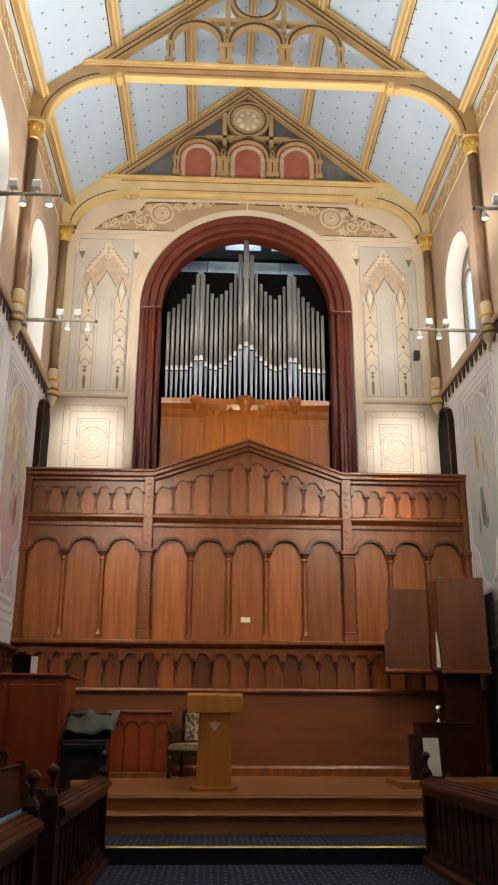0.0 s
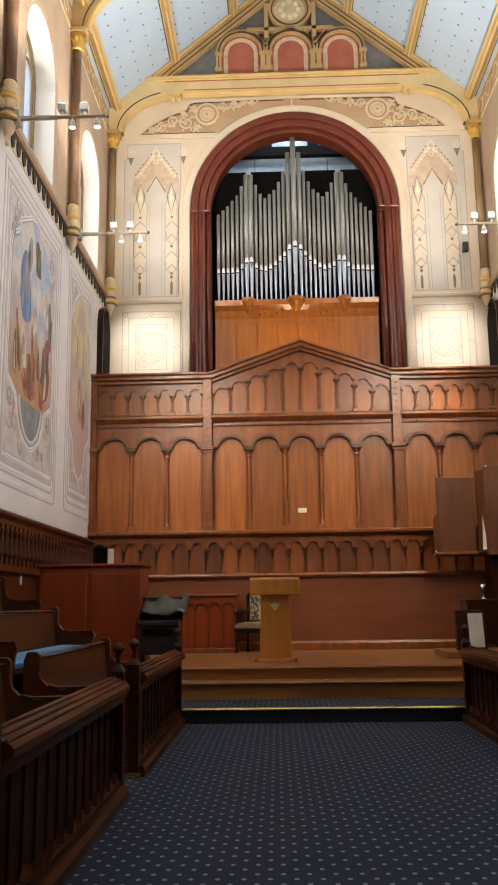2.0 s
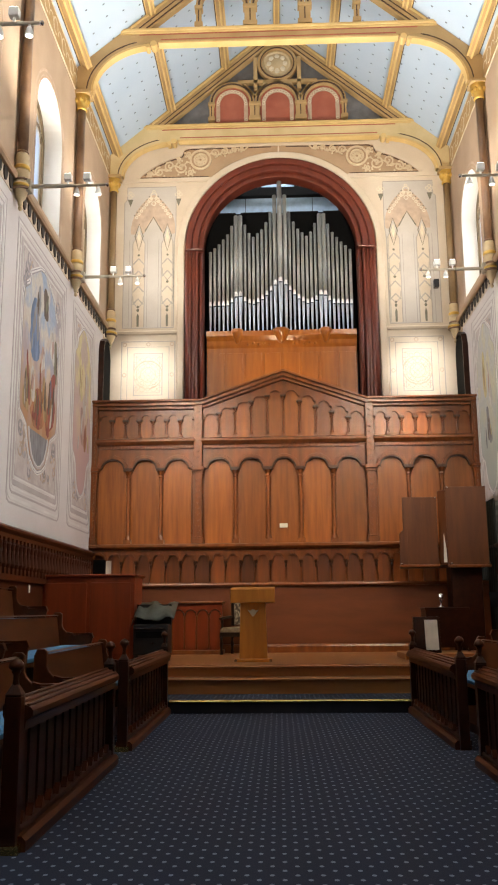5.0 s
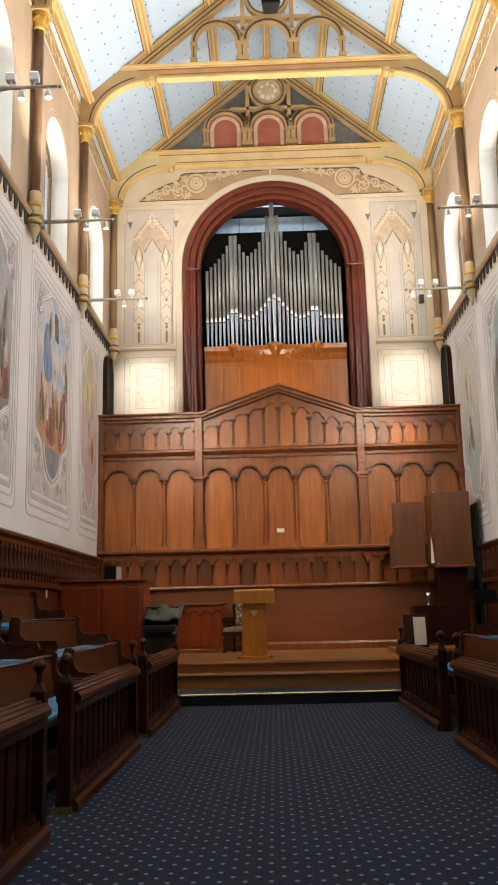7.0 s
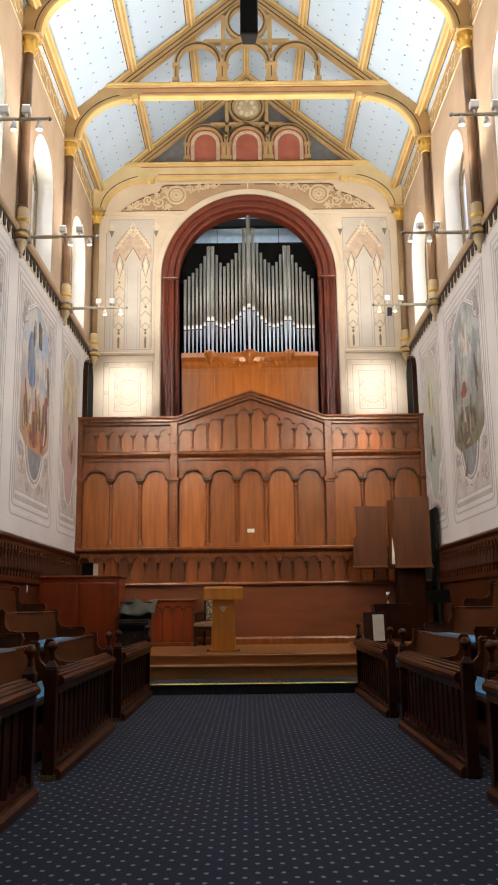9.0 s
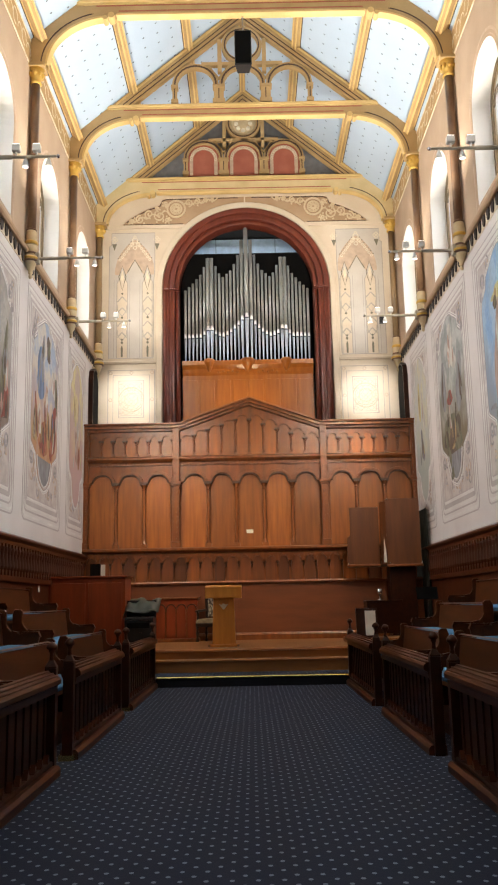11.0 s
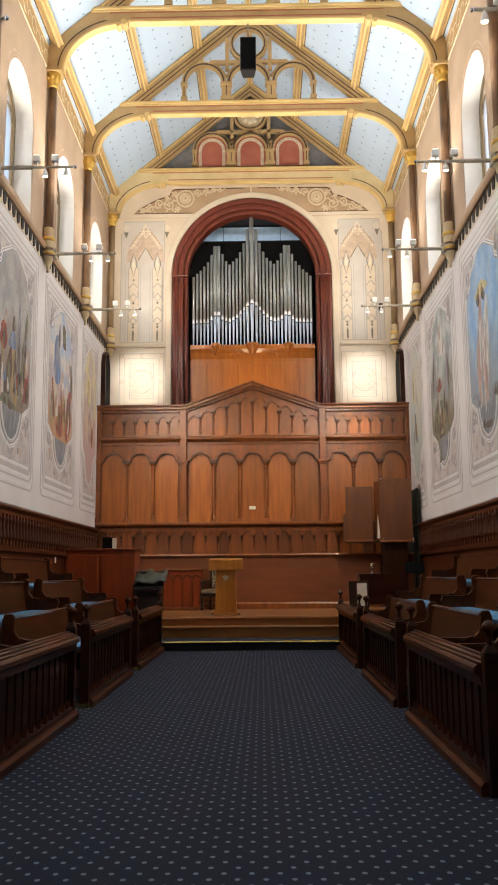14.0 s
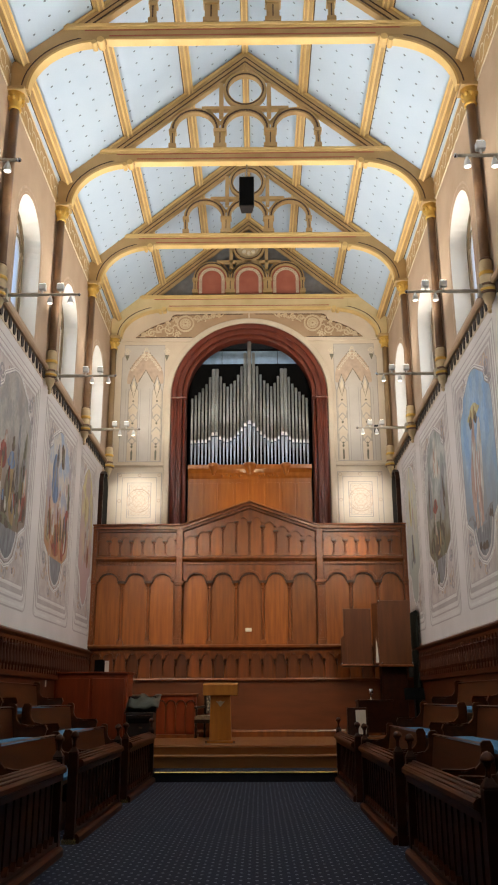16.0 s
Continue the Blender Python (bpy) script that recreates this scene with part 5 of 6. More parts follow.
    part("picture_border", Geo().strip(shape + shape[:1], wide + wide[:1], "x", X0 - s * 0.0062, X0), ORNAMENT, t, "lilac-grey painted border")
    part("border_highlight", Geo().ribbon([(c + (y - c) * 1.05, 5.5 + (z - 5.5) * 1.022) for y, z in shape], 0.03, "x", X0 - s * 0.0075, X0, True).ribbon(wide, 0.022, "x", X0 - s * 0.007, X0, True), MOULD_LIGHT, t, "pale painted edge")
    if k:
        for q in (-1, 1):
            for yy, zz, r in ((c + q * hw * 0.86, 6.98, 0.15), (c + q * hw * 0.9, 4.3, 0.14), (c + q * hw * 0.98, 6.72, 0.09)):
                pts = [(yy + q * r * (1 - i / 30) * math.cos(radians(200 + i * 24)), zz + r * (1 - i / 30) * math.sin(radians(200 + i * 24))) for i in range(22)]
                part("border_volute", Geo().ribbon(pts, 0.045, "x", X0 - s * 0.0082, X0), ORNAMENT, t, "lilac volute")
    if k:
        foot = [(c + u * hw * 0.5, 4.28 - v) for u, v in ((-1.1, -0.1), (-0.95, 0.1), (-0.7, 0.32), (-0.35, 0.44), (0, 0.48), (0.35, 0.44), (0.7, 0.32), (0.95, 0.1), (1.1, -0.1))]
        part("lower_cartouche", Geo().prism(foot, "x", X0 - s * 0.011, X0), ROBES["grey"], t, "grey cartouche")
        part("cartouche_rim", Geo().ribbon(foot, 0.06, "x", X0 - s * 0.0125, X0), MOULD_DARK, t, "mauve rim")
        part("cartouche_highlight", Geo().ribbon([(c + (y - c) * 0.93, z + 0.02) for y, z in foot], 0.018, "x", X0 - s * 0.0128, X0), MOULD_LIGHT, t)
    names = robes.split()
    shapes = [(u * hw, z, w, q, nm) for u, z, w, q, nm in PATCHES.get((s, k), ())]
    folds = {"red": "brown", "orange": "red", "ochre": "brown", "blue": "grey", "white": "rose", "brown": "olive", "grey": "brown", "rose": "white", "yellow": "ochre", "olive": "brown"}
    for du, zz, wd, hh, nm in list(shapes):
        for q in range(3):
            shapes.append((du + wd * rnd.uniform(-0.6, 0.6), zz + hh * rnd.uniform(-0.4, 0.3), wd * rnd.uniform(0.12, 0.25), hh * rnd.uniform(0.35, 0.6), folds[nm]))
    for i in range(count // 5):
        shapes.append((rnd.uniform(-0.8, 0.8) * hw, 4.7 + 0.7 * rnd.random(), rnd.uniform(0.02, 0.05), rnd.uniform(0.1, 0.25), names[i % len(names)]))
    for i, (du, zz, wd, hh, nm) in enumerate(shapes):
        lean = rnd.uniform(-0.25, 0.25)
        pts = []
        p2, p3, p5 = (rnd.uniform(0, 6.28) for q in range(3))
        for q in range(20):
            a = 2 * math.pi * q / 20
            v = hh * math.sin(a)
            bulge = 1 + 0.16 * math.sin(2 * a + p2) + 0.12 * math.sin(3 * a + p3) + 0.07 * math.sin(5 * a + p5)
            zv = max(zz + v, 3.86)
            room = hw * (0.93 if zv > 4.62 else 0.58 if zv > 4.25 else 0.42) * (1.0 if zv < 6.4 else 0.72 if zv < 6.9 else 0.35)
            off = (du + lean * v + wd * math.copysign(abs(math.cos(a)) ** 0.8, math.cos(a)) * bulge * (0.8 if v > 0 else 1.08))
            pts.append((c + max(-room, min(room, off)), min(zv, 7.1)))
        part("painted_shape", Geo().prism(pts, "x", X0 - s * (0.0095 + 0.00012 * i), X0 - s * 0.0075), ROBES[nm], t)
    return t


for s in (-1, 1):
    for k in range(4):
        mural(s, k)


# ---- spotlight arms ----
def spot_arm(s, y):
    t = thing("spotlight_arm", "bronze wall arm carrying white spotlights above the cornice", "light fitting", "spotlight arms")
    z = 7.95
    part("arm", Geo().lathe([(0.035, 0), (0.035, 0.55), (0.025, 0.58), (0.022, 1.22)], (0, 0, 0), 8, "x"), ARM, t)
    part("wall_plate", Geo().box(-0.02, 0.05, -0.07, 0.07, -0.1, 0.1), ARM, t, bevel=0.01)
    for x, up, big in ((0.62, 1, 1), (0.92, 1, 1), (0.76, -1, 0), (1.1, -1, 0)):
        h = part("spotlight", Geo().box(x - 0.012, x + 0.012, -0.012, 0.012, min(0, up * 0.09), max(0, up * 0.09)), LAMP_WHITE, t)
        if up > 0:
            part("lamp_head", Geo().box(x - 0.06, x + 0.06, -0.05, 0.05, 0.08, 0.19), LAMP_WHITE, h, "white square head", bevel=0.015)
            part("lamp_glass", Geo().box(x - 0.05, x + 0.05, -0.04, 0.04, 0.19, 0.196), LIT, h)
        else:
            part("lamp_head", Geo().lathe([(0.025, -0.05), (0.038, -0.09), (0.052, -0.15), (0.05, -0.16)], (x, 0, 0), 12), LAMP_WHITE, h, "white tapered head", smooth=True)
            part("lamp_glass", Geo().lathe([(0.042, -0.161), (0.0, -0.168)], (x, 0, 0), 12), LIT, h)
    part("end_knob", Geo().lathe([(0.0, 1.2), (0.03, 1.22), (0.03, 1.25), (0.0, 1.27)], (0, 0, 0), 10, "x"), CHROME, t, smooth=True)
    t.matrix_basis = Matrix.Translation((s * 3.97, y, z)) @ Matrix.Rotation(math.pi if s > 0 else 0, 4, "Z")
    return t


first_arm = spot_arm(-1, BAYS[1])
for s in (-1, 1):
    for y in BAYS[1:6]:
        if (s, y) != (-1, BAYS[1]):
            copy_thing(first_arm, Matrix.Translation((s * 3.97, y, 7.95)) @ Matrix.Rotation(math.pi if s > 0 else 0, 4, "Z"))

# hanging loudspeaker
ls = thing("loudspeaker", "black loudspeaker cabinet hanging from the roof truss", "loudspeaker", at=(0.03, 10.52, 11.87))
part("cabinet", Geo().prism([(-0.17, -0.15), (0.17, -0.15), (0.12, 0.15), (-0.12, 0.15)], "z", 0, 0.76), BLACK_PLASTIC, ls, bevel=0.012)
part("grille", Geo().box(-0.15, 0.15, -0.165, -0.152, 0.03, 0.73), BLACK, ls)
part("bracket", Geo().box(-0.02, 0.02, -0.02, 0.02, 0.76, 1.17).box(-0.09, 0.09, -0.03, 0.03, 0.76, 0.79), CHROME, ls)


# ---- stalls ----
def newel(x, y):
    g = Geo().box(x - 0.05, x + 0.05, y - 0.05, y + 0.05, 0.0, 0.9)
    g.lathe([(0.0705, 0.9), (0.0705, 0.915), (0.025, 0.975), (0.0, 0.98)], (0, 0, 0), 4)
    k = len(g.v) - 16
    c = math.cos(math.pi / 4)
    g.v[k:] = [(x + (p[0] - p[1]) * c, y + (p[0] + p[1]) * c, p[2]) for p in g.v[k:]]
    return g


def finial(x, y):
    return Geo().lathe([(0.024, 0.955), (0.018, 1.0), (0.018, 1.03), (0.03, 1.045), (0.026, 1.055), (0.046, 1.068), (0.05, 1.08), (0.044, 1.1), (0.026, 1.122), (0.0, 1.132)], (x, y, 0), 14)


def front_desk(L):
    """The open-work front along the aisle, with its near end at y 0."""
    t = thing("stall_front", "dark oak stall front with slatted panel, moulded rail and newels", "stall front", "stall fronts")
    part("plinth", Geo().prism([(-0.07, 0.0), (0.1, 0.0), (0.1, 0.06), (0.075, 0.09), (-0.07, 0.09)], "y", 0.0, L), RAIL, t)
    part("bottom_rail", Geo().box(-0.04, 0.045, 0.06, L - 0.06, 0.09, 0.13), STALL, t, bevel=0.008)
    part("top_rail", Geo().prism([(-0.09, 0.78), (-0.09, 0.84), (-0.06, 0.87), (-0.035, 0.885), (0.085, 0.83), (0.1, 0.81), (0.1, 0.775), (0.06, 0.75), (0.05, 0.69), (-0.05, 0.69)], "y", 0.05, L - 0.05), RAIL, t, "moulded rail in the lit tone")
    for x, z in ((-0.015, 0.876), (0.025, 0.857), (0.065, 0.839)):
        part("rail_bead", Geo().lathe([(0.011, 0.06), (0.011, L - 0.06)], (x, 0, z), 8, "y"), RAIL, t, smooth=True)
    part("backing", Geo().box(-0.04, -0.02, 0.06, L - 0.06, 0.1, 0.72), STALL, t)
    n = 13
    for i in range(n):
        y = 0.06 + (L - 0.12) * (i + 0.5) / n
        part("slat", Geo().box(-0.022, -0.004, y - 0.015, y + 0.015, 0.13, 0.7), STALL, t)
        part("stop", Geo().prism([(y - 0.045, 0.125), (y + 0.045, 0.125), (y + 0.03, 0.15), (y, 0.2), (y - 0.03, 0.15)], "x", -0.01, 0.035), RAIL, t, "small pointed stop")
    for y in (0.0, L):
        post = part("newel", newel(0.0, y), STALL, t, "square newel post with a pointed cap", bevel=0.006)
        part("finial", finial(0.0, y), RAIL, post, "turned mushroom finial", smooth=True)
    part("newel_shoe", Geo().box(-0.075, 0.075, -0.075, 0.075, 0.0, 0.05), BRASS, t, "worn brass shoe")
    return t


def pew(L, z):
    t = thing("pew", "dark oak pew bench with high back and scrolled ends", "pew", "choir pews")
    part("platform", Geo().box(-0.36, 0.34, 0.0, L, 0.0, z), PEW, t)
    part("seat", Geo().box(-0.22, 0.2, 0.05, L - 0.05, z + 0.34, z + 0.39), PEW, t, bevel=0.008)
    part("seat_riser", Geo().box(-0.16, -0.13, 0.05, L - 0.05, z, z + 0.4), PEW, t)
    part("backrest", Geo().prism([(-0.2, z + 0.39), (-0.26, z + 0.86), (-0.3, z + 0.86), (-0.25, z - 0.1), (-0.2, z - 0.1)], "y", 0.04, L - 0.04), PEW, t)
    part("cap_rail", Geo().prism([(-0.32, z + 0.88), (-0.32, z + 0.88), (-0.28, z + 0.895), (-0.23, z + 0.88), (-0.23, z + 0.88)], "y", 0.02, L - 0.02), RAIL, t, "cap rail in the lit tone")
    for y in (0.0, L - 0.06):
        end = [(0.22, z), (0.24, z + 0.5), (0.26, z + 0.58), (0.22, z + 0.62), (0.0, z + 0.61), (-0.1, z + 0.63), (-0.17, z + 0.7), (-0.19, z + 0.75), (-0.19, z + 0.9), (-0.22, z + 0.93), (-0.3, z + 0.93), (-0.33, z + 0.86), (-0.33, z)]
        part("pew_end", Geo().prism(end, "y", y, y + 0.06), PEW, t, "shaped end with low arm", bevel=0.01)
        part("arm_rest", Geo().prism([(0.27, z + 0.57), (0.24, z + 0.64), (-0.02, z + 0.635), (-0.11, z + 0.655), (-0.1, z + 0.62), (0.2, z + 0.61)], "y", y - 0.012, y + 0.072), RAIL, t, "arm in the lit tone")
    return t


def cushion(L):
    t = thing("seat_cushion", "long flat blue cloth cushion lying on a pew", "cushion", "blue pew cushions")
    part("pad", Geo().prism([(-0.17, 0.0), (-0.18, 0.03), (-0.15, 0.085), (0.0, 0.085), (0.17, 0.08), (0.22, 0.04), (0.21, 0.0)], "y", 0.07, L - 0.07), BLUE_CLOTH, t, bevel=0.012)
    part("piping", Geo().box(0.205, 0.225, 0.07, L - 0.07, 0.035, 0.05), BLUE_CLOTH, t)
    return t


ROWS_AT = ((2.42, 0.1), (3.07, 0.48), (3.74, 0.86))     # seat centre from the aisle's middle, height of the tier
for L, starts_l, starts_r in ((3.2, (7.55,), (7.55,)), (3.0, (3.8, 0.05, -3.7, -7.5), (3.65, -0.12, -3.85, -7.6))):
    desk, pad = front_desk(L), cushion(L)
    pews = [pew(L, z) for x, z in ROWS_AT]
    fresh = [desk, pad, *pews]
    for side, starts in ((-1, starts_l), (1, starts_r)):
        turn = Matrix.Identity(4) if side < 0 else Matrix.Translation((0, L, 0)) @ Matrix.Rotation(math.pi, 4, "Z")
        for y0 in starts:
            places = [(desk, 1.79 if side < 0 else 1.72, 0)] + [(p, x, 0) for p, (x, z) in zip(pews, ROWS_AT)] + [(pad, x, z + 0.39) for x, z in ROWS_AT]
            for ob, x, z in places:
                m = Matrix.Translation((side * x, y0, z)) @ turn
                if ob in fresh:
                    fresh.remove(ob)
                    ob.matrix_basis = m
                else:
                    copy_thing(ob, m)

# ---- lectern ----
lec = thing("lectern", "pale oak lectern with a slab base and a deep top", "lectern", at=(-0.59, 12.95, 0.58))
part("base", Geo().box(-0.31, 0.31, -0.2, 0.2, 0.0, 0.05), PALE_OAK, lec, bevel=0.012)
part("column", Geo().prism([(-0.235, 0.05), (0.235, 0.05), (0.21, 1.0), (-0.21, 1.0)], "y", -0.1, 0.12), PALE_OAK, lec, bevel=0.01)
part("top", Geo().prism([(-0.2, 0.96), (-0.2, 1.18), (-0.18, 1.2), (0.22, 1.23), (0.22, 1.0), (0.1, 0.96)], "x", -0.37, 0.37), PALE_OAK, lec, bevel=0.01)
part("emblem", Geo().prism([(-0.1, 0.85), (-0.05, 0.83), (0, 0.86), (0.05, 0.83), (0.1, 0.85), (0.05, 0.79), (0.02, 0.75), (0, 0.73), (-0.02, 0.75), (-0.05, 0.79)], "y", -0.122, -0.1), LINE_PALE, lec, "pale carved shield emblem", bevel=0.006)
for x in (-0.29, 0.29):
    part("castor", Geo().lathe([(0.0, -0.02), (0.025, -0.02), (0.025, 0.02), (0, 0.02)], (x, -0.22, 0.025), 10, "y"), CHROME, lec)

# ---- things at the back of the stage ----
kd = thing("prayer_desk", "low oak desk front with four pointed panels", "desk", at=(-1.78, 15.45, 0.58))
part("frame", Geo().box(-0.5, 0.5, 0.0, 0.06, 0.0, 0.95).box(-0.5, 0.5, 0.0, 0.4, 0.94, 0.98), CHERRY, kd, bevel=0.008)
part("cap", Geo().box(-0.53, 0.53, -0.05, 0.42, 0.98, 1.02), OAK, kd, bevel=0.01)
part("foot", Geo().box(-0.53, 0.53, -0.06, 0.42, 0.0, 0.08), OAK, kd, bevel=0.01)
for i in range(4):
    cx = -0.36 + 0.24 * i
    part("panel", Geo().prism(arch_line(cx, 0.095, 0.14, 0.74, 8, 0.1), "y", -0.014, 0.0), CHERRY, kd)
    part("panel_arch", Geo().strip(arc(cx, 0.74, 0.095, 180, 0, 8, 0.1), arc(cx, 0.74, 0.12, 180, 0, 8, 0.13), "y", -0.03, 0.0), DARK_OAK, kd, "dark arched moulding")
for i in range(5):
    part("mullion", Geo().lathe([(0.014, 0.1), (0.02, 0.14), (0.011, 0.2), (0.011, 0.66), (0.02, 0.72), (0.022, 0.75)], (-0.48 + 0.24 * i, -0.02, 0), 8), OAK, kd, smooth=True)

ch = thing("armchair", "dark carved armchair with pale seat and patterned back", "armchair", at=(-0.95, 15.35, 0.58))
part("seat_frame", Geo().box(-0.29, 0.29, -0.26, 0.26, 0.34, 0.42), BLACK_WOOD, ch, bevel=0.01)
part("seat", Geo().prism([(-0.27, 0.42), (-0.28, 0.46), (-0.22, 0.515), (0.0, 0.53), (0.22, 0.515), (0.28, 0.46), (0.27, 0.42)], "y", -0.27, 0.22), SEAT_CLOTH, ch, "pale upholstered seat", bevel=0.015)
part("back_pad", Geo().prism([(-0.2, 0.56), (-0.2, 0.96), (-0.1, 1.04), (0.1, 1.04), (0.2, 0.96), (0.2, 0.56)], "y", 0.2, 0.25), BACK_CLOTH, ch, "faded patterned back", bevel=0.012)
part("back_frame", Geo().strip([(-0.2, 0.54), (-0.2, 0.96), (-0.1, 1.04), (0.1, 1.04), (0.2, 0.96), (0.2, 0.54)], [(-0.27, 0.54), (-0.27, 1.0), (-0.13, 1.12), (0.13, 1.12), (0.27, 1.0), (0.27, 0.54)], "y", 0.2, 0.27), BLACK_WOOD, ch, bevel=0.012)
part("crest", Geo().lathe([(0.0, 1.1), (0.06, 1.12), (0.04, 1.15), (0.0, 1.18)], (0, 0.235, 0), 10), BLACK_WOOD, ch, smooth=True)
for x in (-0.26, 0.26):
    part("arm", Geo().prism([(-0.26, 0.66), (-0.27, 0.7), (-0.2, 0.72), (0.2, 0.74), (0.24, 0.71), (0.2, 0.69), (-0.2, 0.67)], "x", x - 0.035, x + 0.035), BLACK_WOOD, ch, bevel=0.01)
    part("arm_post", Geo().lathe([(0.02, 0.42), (0.032, 0.48), (0.018, 0.54), (0.028, 0.62), (0.022, 0.68)], (x, -0.2, 0), 10), BLACK_WOOD, ch, smooth=True)
    for y in (-0.23, 0.23):
        part("leg", Geo().lathe([(0.03, 0.0), (0.035, 0.04), (0.02, 0.1), (0.036, 0.2), (0.022, 0.26), (0.034, 0.34)], (x, y, 0), 10), BLACK_WOOD, ch, smooth=True)
ch.rotation_euler = (0, 0, radians(-24))

# organ console with its back to the hall
con = thing("organ_console", "red-brown wooden organ console seen from the back", "organ console", at=(-3.38, 12.9, 0.0))
part("body", Geo().box(-0.8, 0.78, 0.02, 0.85, 0.17, 2.0), CHERRY, con, bevel=0.01)
for x0, x1 in ((-0.74, -0.03), (0.03, 0.72)):
    part("back_panel", Geo().box(x0, x1, 0.0, 0.022, 0.7, 1.9), CHERRY, con, bevel=0.012)
part("top", Geo().box(-0.84, 0.82, -0.03, 0.88, 2.0, 2.04), CHERRY, con, bevel=0.012)
nd = thing("notice_stand", "small dark notice and pale card on the console", "notice", at=(-3.25, 13.2, 2.04))
part("board", Geo().box(-0.13, 0.09, 0.0, 0.02, 0.0, 0.26), BLACK, nd)
part("card", Geo().box(0.1, 0.19, -0.02, 0.0, 0.0, 0.24), PAPER, nd, "pale upright card")

# covered keyboard beside the console
kb = thing("covered_keyboard", "black electric keyboard under a grey-green cover", "keyboard", at=(-2.3, 13.1, 0.58))
part("case", Geo().box(-0.3, 0.28, -0.25, 0.35, 0.12, 0.62), BLACK_PLASTIC, kb, bevel=0.02)
part("panel", Geo().box(-0.25, 0.2, -0.27, -0.25, 0.4, 0.5), BLACK, kb)
part("trim_strip", Geo().box(-0.28, 0.24, -0.272, -0.25, 0.55, 0.565).box(0.0, 0.06, -0.275, -0.25, 0.3, 0.32), CHROME, kb, "bright metal strip")
part("leg", Geo().box(-0.28, -0.22, -0.2, 0.3, 0, 0.3), BLACK_PLASTIC, kb)
part("leg", Geo().box(0.2, 0.26, -0.2, 0.3, 0, 0.3), BLACK_PLASTIC, kb)
g = Geo()
N = 10
pts = []
for i in range(N + 1):
    for j in range(N + 1):
        u, v = i / N, j / N
        pts.append((-0.33 + 0.72 * u, -0.28 + 0.66 * v, 0.98 - 0.3 * (1 - v) ** 2 * 0.9 + 0.03 * math.sin(9 * u + 5 * v) + 0.02 * math.sin(17 * u) - (0.12 if i in (0,) else 0)))
g.add(pts, [(i * (N + 1) + j, i * (N + 1) + j + 1, (i + 1) * (N + 1) + j + 1, (i + 1) * (N + 1) + j) for i in range(N) for j in range(N)])
cov = part("cover", g, GREEN_CLOTH, kb, "crumpled grey-green cloth cover", smooth=True)
sol = cov.modifiers.new("thickness", "SOLIDIFY")
sol.thickness = 0.012
part("rack", Geo().box(-0.3, 0.3, 0.1, 0.14, 0.6, 0.95), BLACK_PLASTIC, kb)

# pulpit
pul = thing("pulpit", "plain brown wooden pulpit with flat boards on a dark pedestal", "pulpit", at=(3.1, 15.3, 0.58))
BOARDS = [((-0.78, -0.02), (-0.1, 0.0), 1.68, 3.02), ((-0.06, 0.1), (0.06, -0.1), 1.7, 3.15), ((0.05, -0.15), (0.83, -0.2), 1.66, 3.2), ((0.83, -0.2), (0.88, 0.5), 1.66, 3.2)]
for (xa, ya), (xb_, yb_), z0, z1 in BOARDS:
    d = math.hypot(xb_ - xa, yb_ - ya)
    nx, ny = -(yb_ - ya) / d * 0.03, (xb_ - xa) / d * 0.03
    part("board", Geo().prism([(xa, ya), (xb_, yb_), (xb_ + nx, yb_ + ny), (xa + nx, ya + ny)], "z", z0, z1), PULPIT_WOOD, pul, bevel=0.008)
part("low_wing", Geo().prism([(-0.86, 1.68), (-0.7, 1.68), (-0.7, 2.45), (-0.86, 2.3)], "y", -0.02, 0.012), PULPIT_WOOD, pul, bevel=0.008)
part("bottom_moulding", Geo().box(-0.87, -0.1, -0.05, 0.03, 1.64, 1.69).box(0.03, 0.86, -0.23, -0.14, 1.62, 1.67), OAK, pul, bevel=0.01)
part("pedestal", Geo().box(0.12, 0.72, 0.0, 0.5, 0.0, 1.64), STALL, pul, bevel=0.02)
part("floor_board", Geo().box(-0.8, 0.86, 0.0, 0.55, 1.64, 1.68), STALL, pul)
part("white_sheet", Geo().prism([(-0.03, 1.72), (0.04, 1.72), (0.03, 2.0), (-0.01, 2.3)], "y", -0.12, -0.11), PAPER, pul, "white paper hanging in the gap")
for x, z in ((-0.84, 1.7), (0.84, 1.7), (0.08, 3.18), (-0.13, 3.0), (0.1, 1.7)):
    part("brass_stud", Geo().lathe([(0.0, -0.03), (0.02, -0.02), (0.02, 0.0)], (x, -0.2 if x > 0 else -0.03, z), 8, "y"), CHROME, pul)

# table with a silver cup, framed picture and small things by the pulpit
tb = thing("side_table", "dark side table standing by the pulpit", "table", at=(2.75, 14.2, 0.58))
part("tabletop", Geo().box(-0.3, 0.5, -0.25, 0.3, 0.72, 0.76), STALL, tb, bevel=0.01)
for x in (-0.26, 0.46):
    for y in (-0.21, 0.26):
        part("leg", Geo().box(x - 0.025, x + 0.025, y - 0.025, y + 0.025, 0, 0.72), STALL, tb)
part("drape", Geo().box(-0.28, 0.48, -0.24, 0.28, 0.06, 0.72), STALL, tb, "dark cloth front")
cup = thing("silver_cup", "small polished silver cup on the side table", "cup", at=(2.78, 14.15, 1.34))
part("bowl", Geo().lathe([(0.06, 0), (0.065, 0.01), (0.015, 0.03), (0.015, 0.1), (0.045, 0.14), (0.05, 0.24), (0.045, 0.24), (0.03, 0.15)], (0, 0, 0), 14), CHROME, cup, smooth=True)
fr = thing("framed_picture", "dark framed board with a pale sheet leaning on the stage", "picture frame", at=(2.35, 13.35, 0.58))
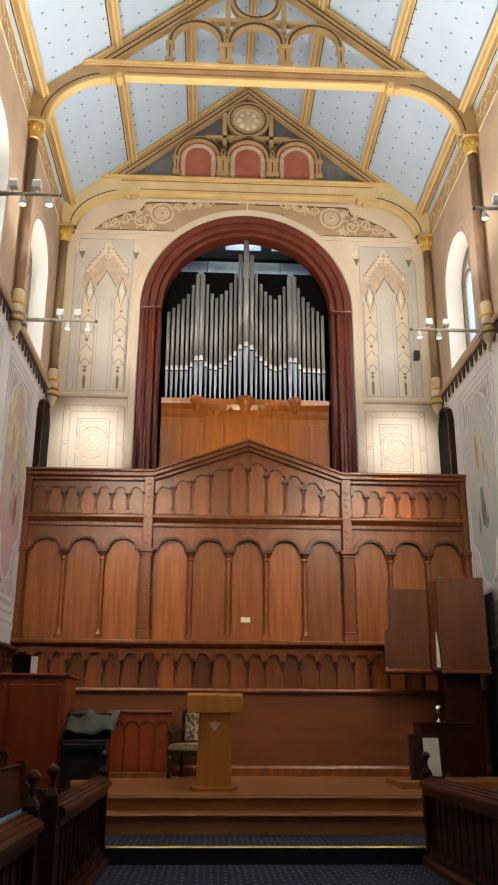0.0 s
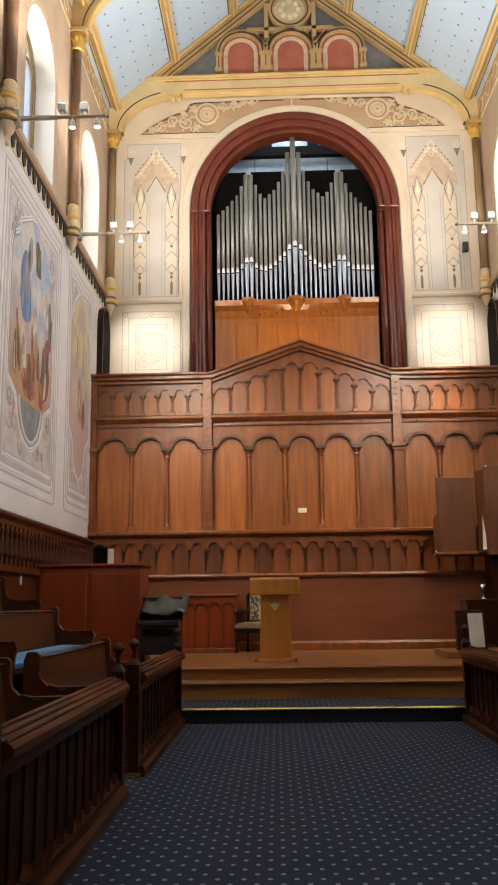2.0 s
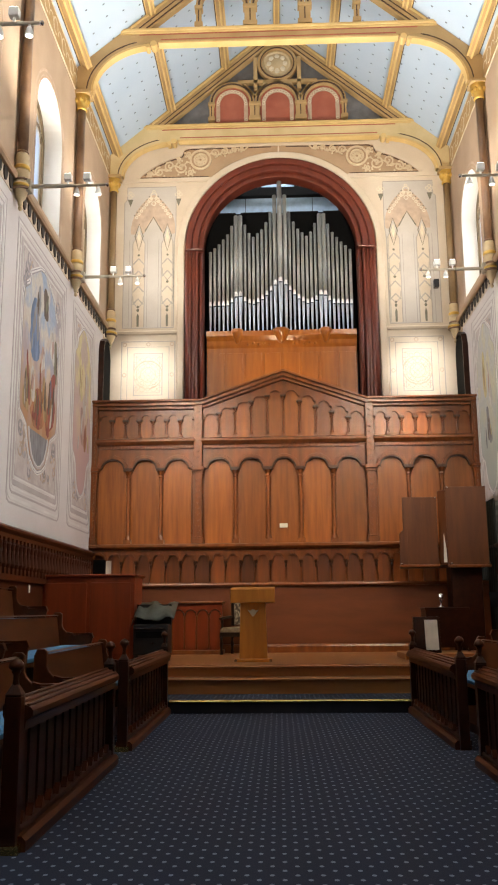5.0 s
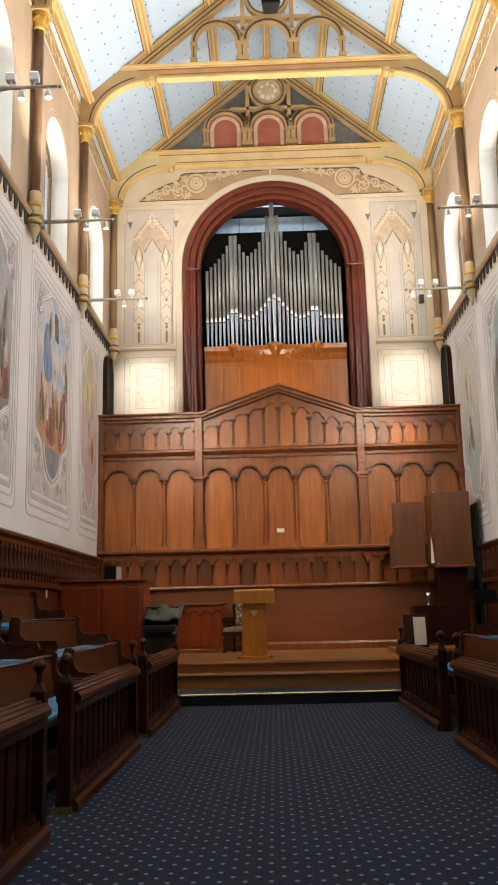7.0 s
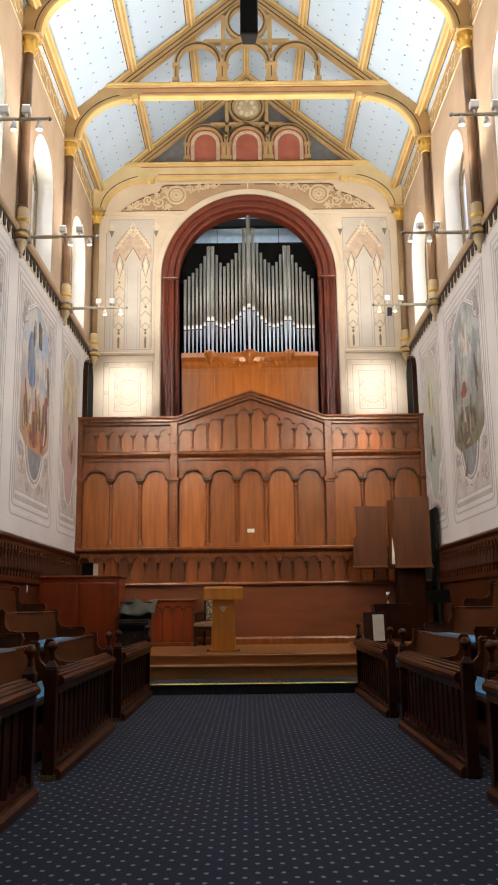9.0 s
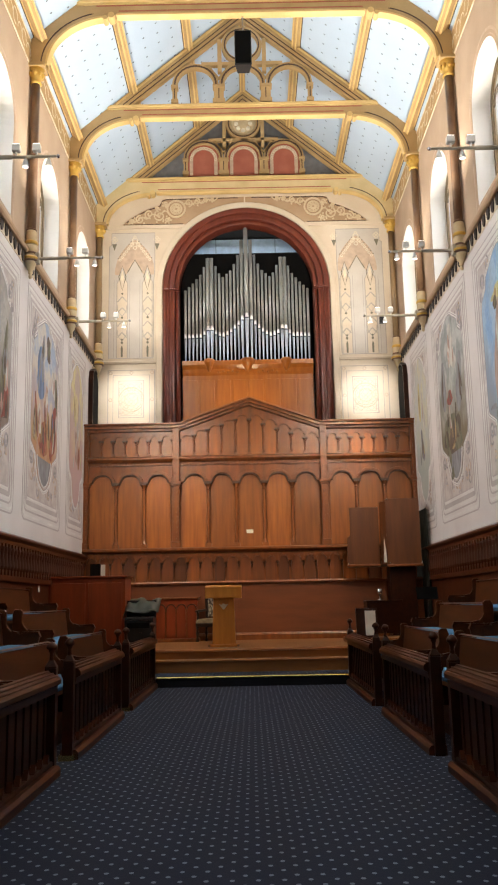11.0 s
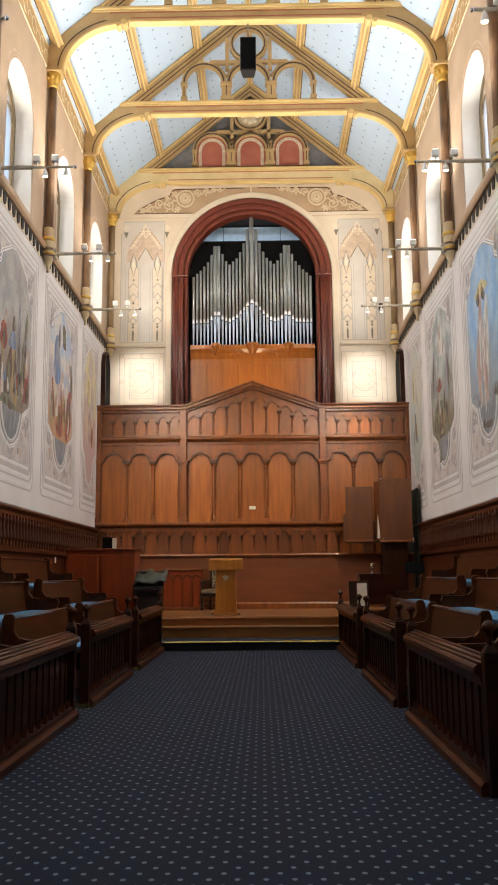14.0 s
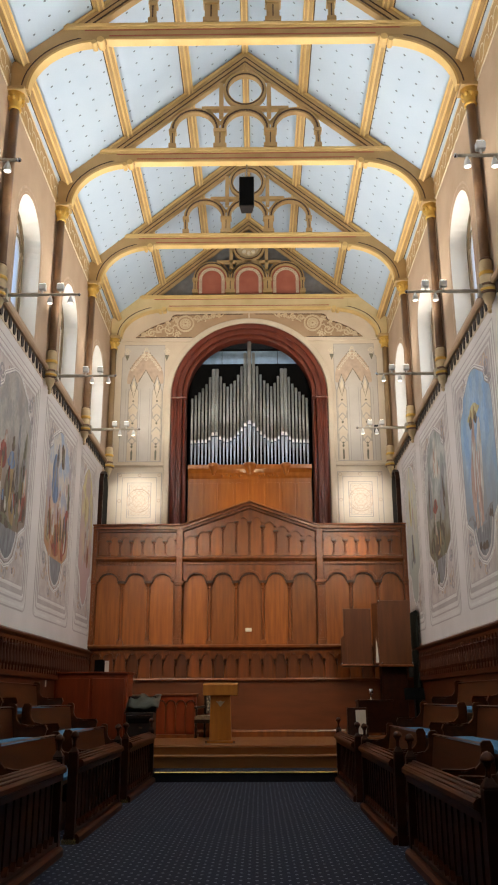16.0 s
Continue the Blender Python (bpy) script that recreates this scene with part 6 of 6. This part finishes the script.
part("frame", Geo().prism([(-0.06, 0.0), (0.1, 0.0), (0.16, 0.6), (0.04, 0.6)], "x", -0.2, 0.24), STALL, fr, bevel=0.008)
part("sheet", Geo().prism([(-0.062, 0.05), (-0.045, 0.05), (0.04, 0.55), (0.022, 0.55)], "x", -0.02, 0.2), PAPER, fr, "pale sheet")
pl_ = thing("low_platform", "low wooden plinth with a moulded edge", "plinth", at=(3.0, 13.6, 0.58))
part("plinth", Geo().box(-1.05, 1.1, -0.5, 0.6, 0.0, 0.1), STAGE, pl_, bevel=0.015)
fr.location.z = 0.68
tb.location.z = 0.68
cup.location.z = 0.68 + 0.76
ms = thing("music_stand", "black folded music stand by the stalls", "music stand", at=(3.5, 12.6, 0.58))
part("desk", Geo().prism([(-0.05, 0.86), (-0.035, 0.86), (0.07, 1.1), (0.055, 1.1)], "x", -0.21, 0.21), BLACK, ms)
part("pole", Geo().lathe([(0.02, 0.02), (0.015, 0.95)], (0, 0, 0), 8), BLACK_PLASTIC, ms)
part("foot", Geo().lathe([(0.2, 0.0), (0.2, 0.015), (0.03, 0.03)], (0, 0, 0), 12), BLACK_PLASTIC, ms)

# small white notice on the screen
note = thing("notice", "small white card pinned to the oak screen", "notice", at=(-0.03, 16.6, 3.2))
part("card", Geo().box(-0.085, 0.085, 0.015, 0.028, -0.045, 0.045), PAPER, note)

tag = thing("notice", "small white card fixed to the dark wainscot", "notice", at=(-4.17, 12.1, 1.72))
part("card", Geo().box(0.0, 0.012, -0.035, 0.035, 0.0, 0.13), PAPER, tag)

cur = thing("curtain", "dark green-black curtain hanging at the end of the wainscot", "curtain", at=(4.1, 15.85, 0.58))
line = [(0.03 * math.sin(i * 1.25), -0.62 + 1.3 * i / 40) for i in range(41)]
part("cloth", Geo().strip(line, [(x + 0.015, y) for x, y in line], "z", 0.0, 2.95), robe("dark_curtain_cloth", (0.018, 0.022, 0.017)), cur, smooth=True)
part("curtain_rail", Geo().lathe([(0.012, -0.65), (0.012, 0.7)], (0, 0, 2.96), 8, "y"), BLACK, cur)

bx = thing("wall_speaker", "small black speaker box fixed to the organ wall", "loudspeaker", at=(3.72, 17.72, 9.05))
part("cabinet", Geo().box(-0.06, 0.06, -0.06, 0.08, -0.1, 0.1), BLACK_PLASTIC, bx, bevel=0.01)
part("bracket", Geo().box(-0.015, 0.015, 0.08, 0.13, -0.02, 0.02), ARM, bx)
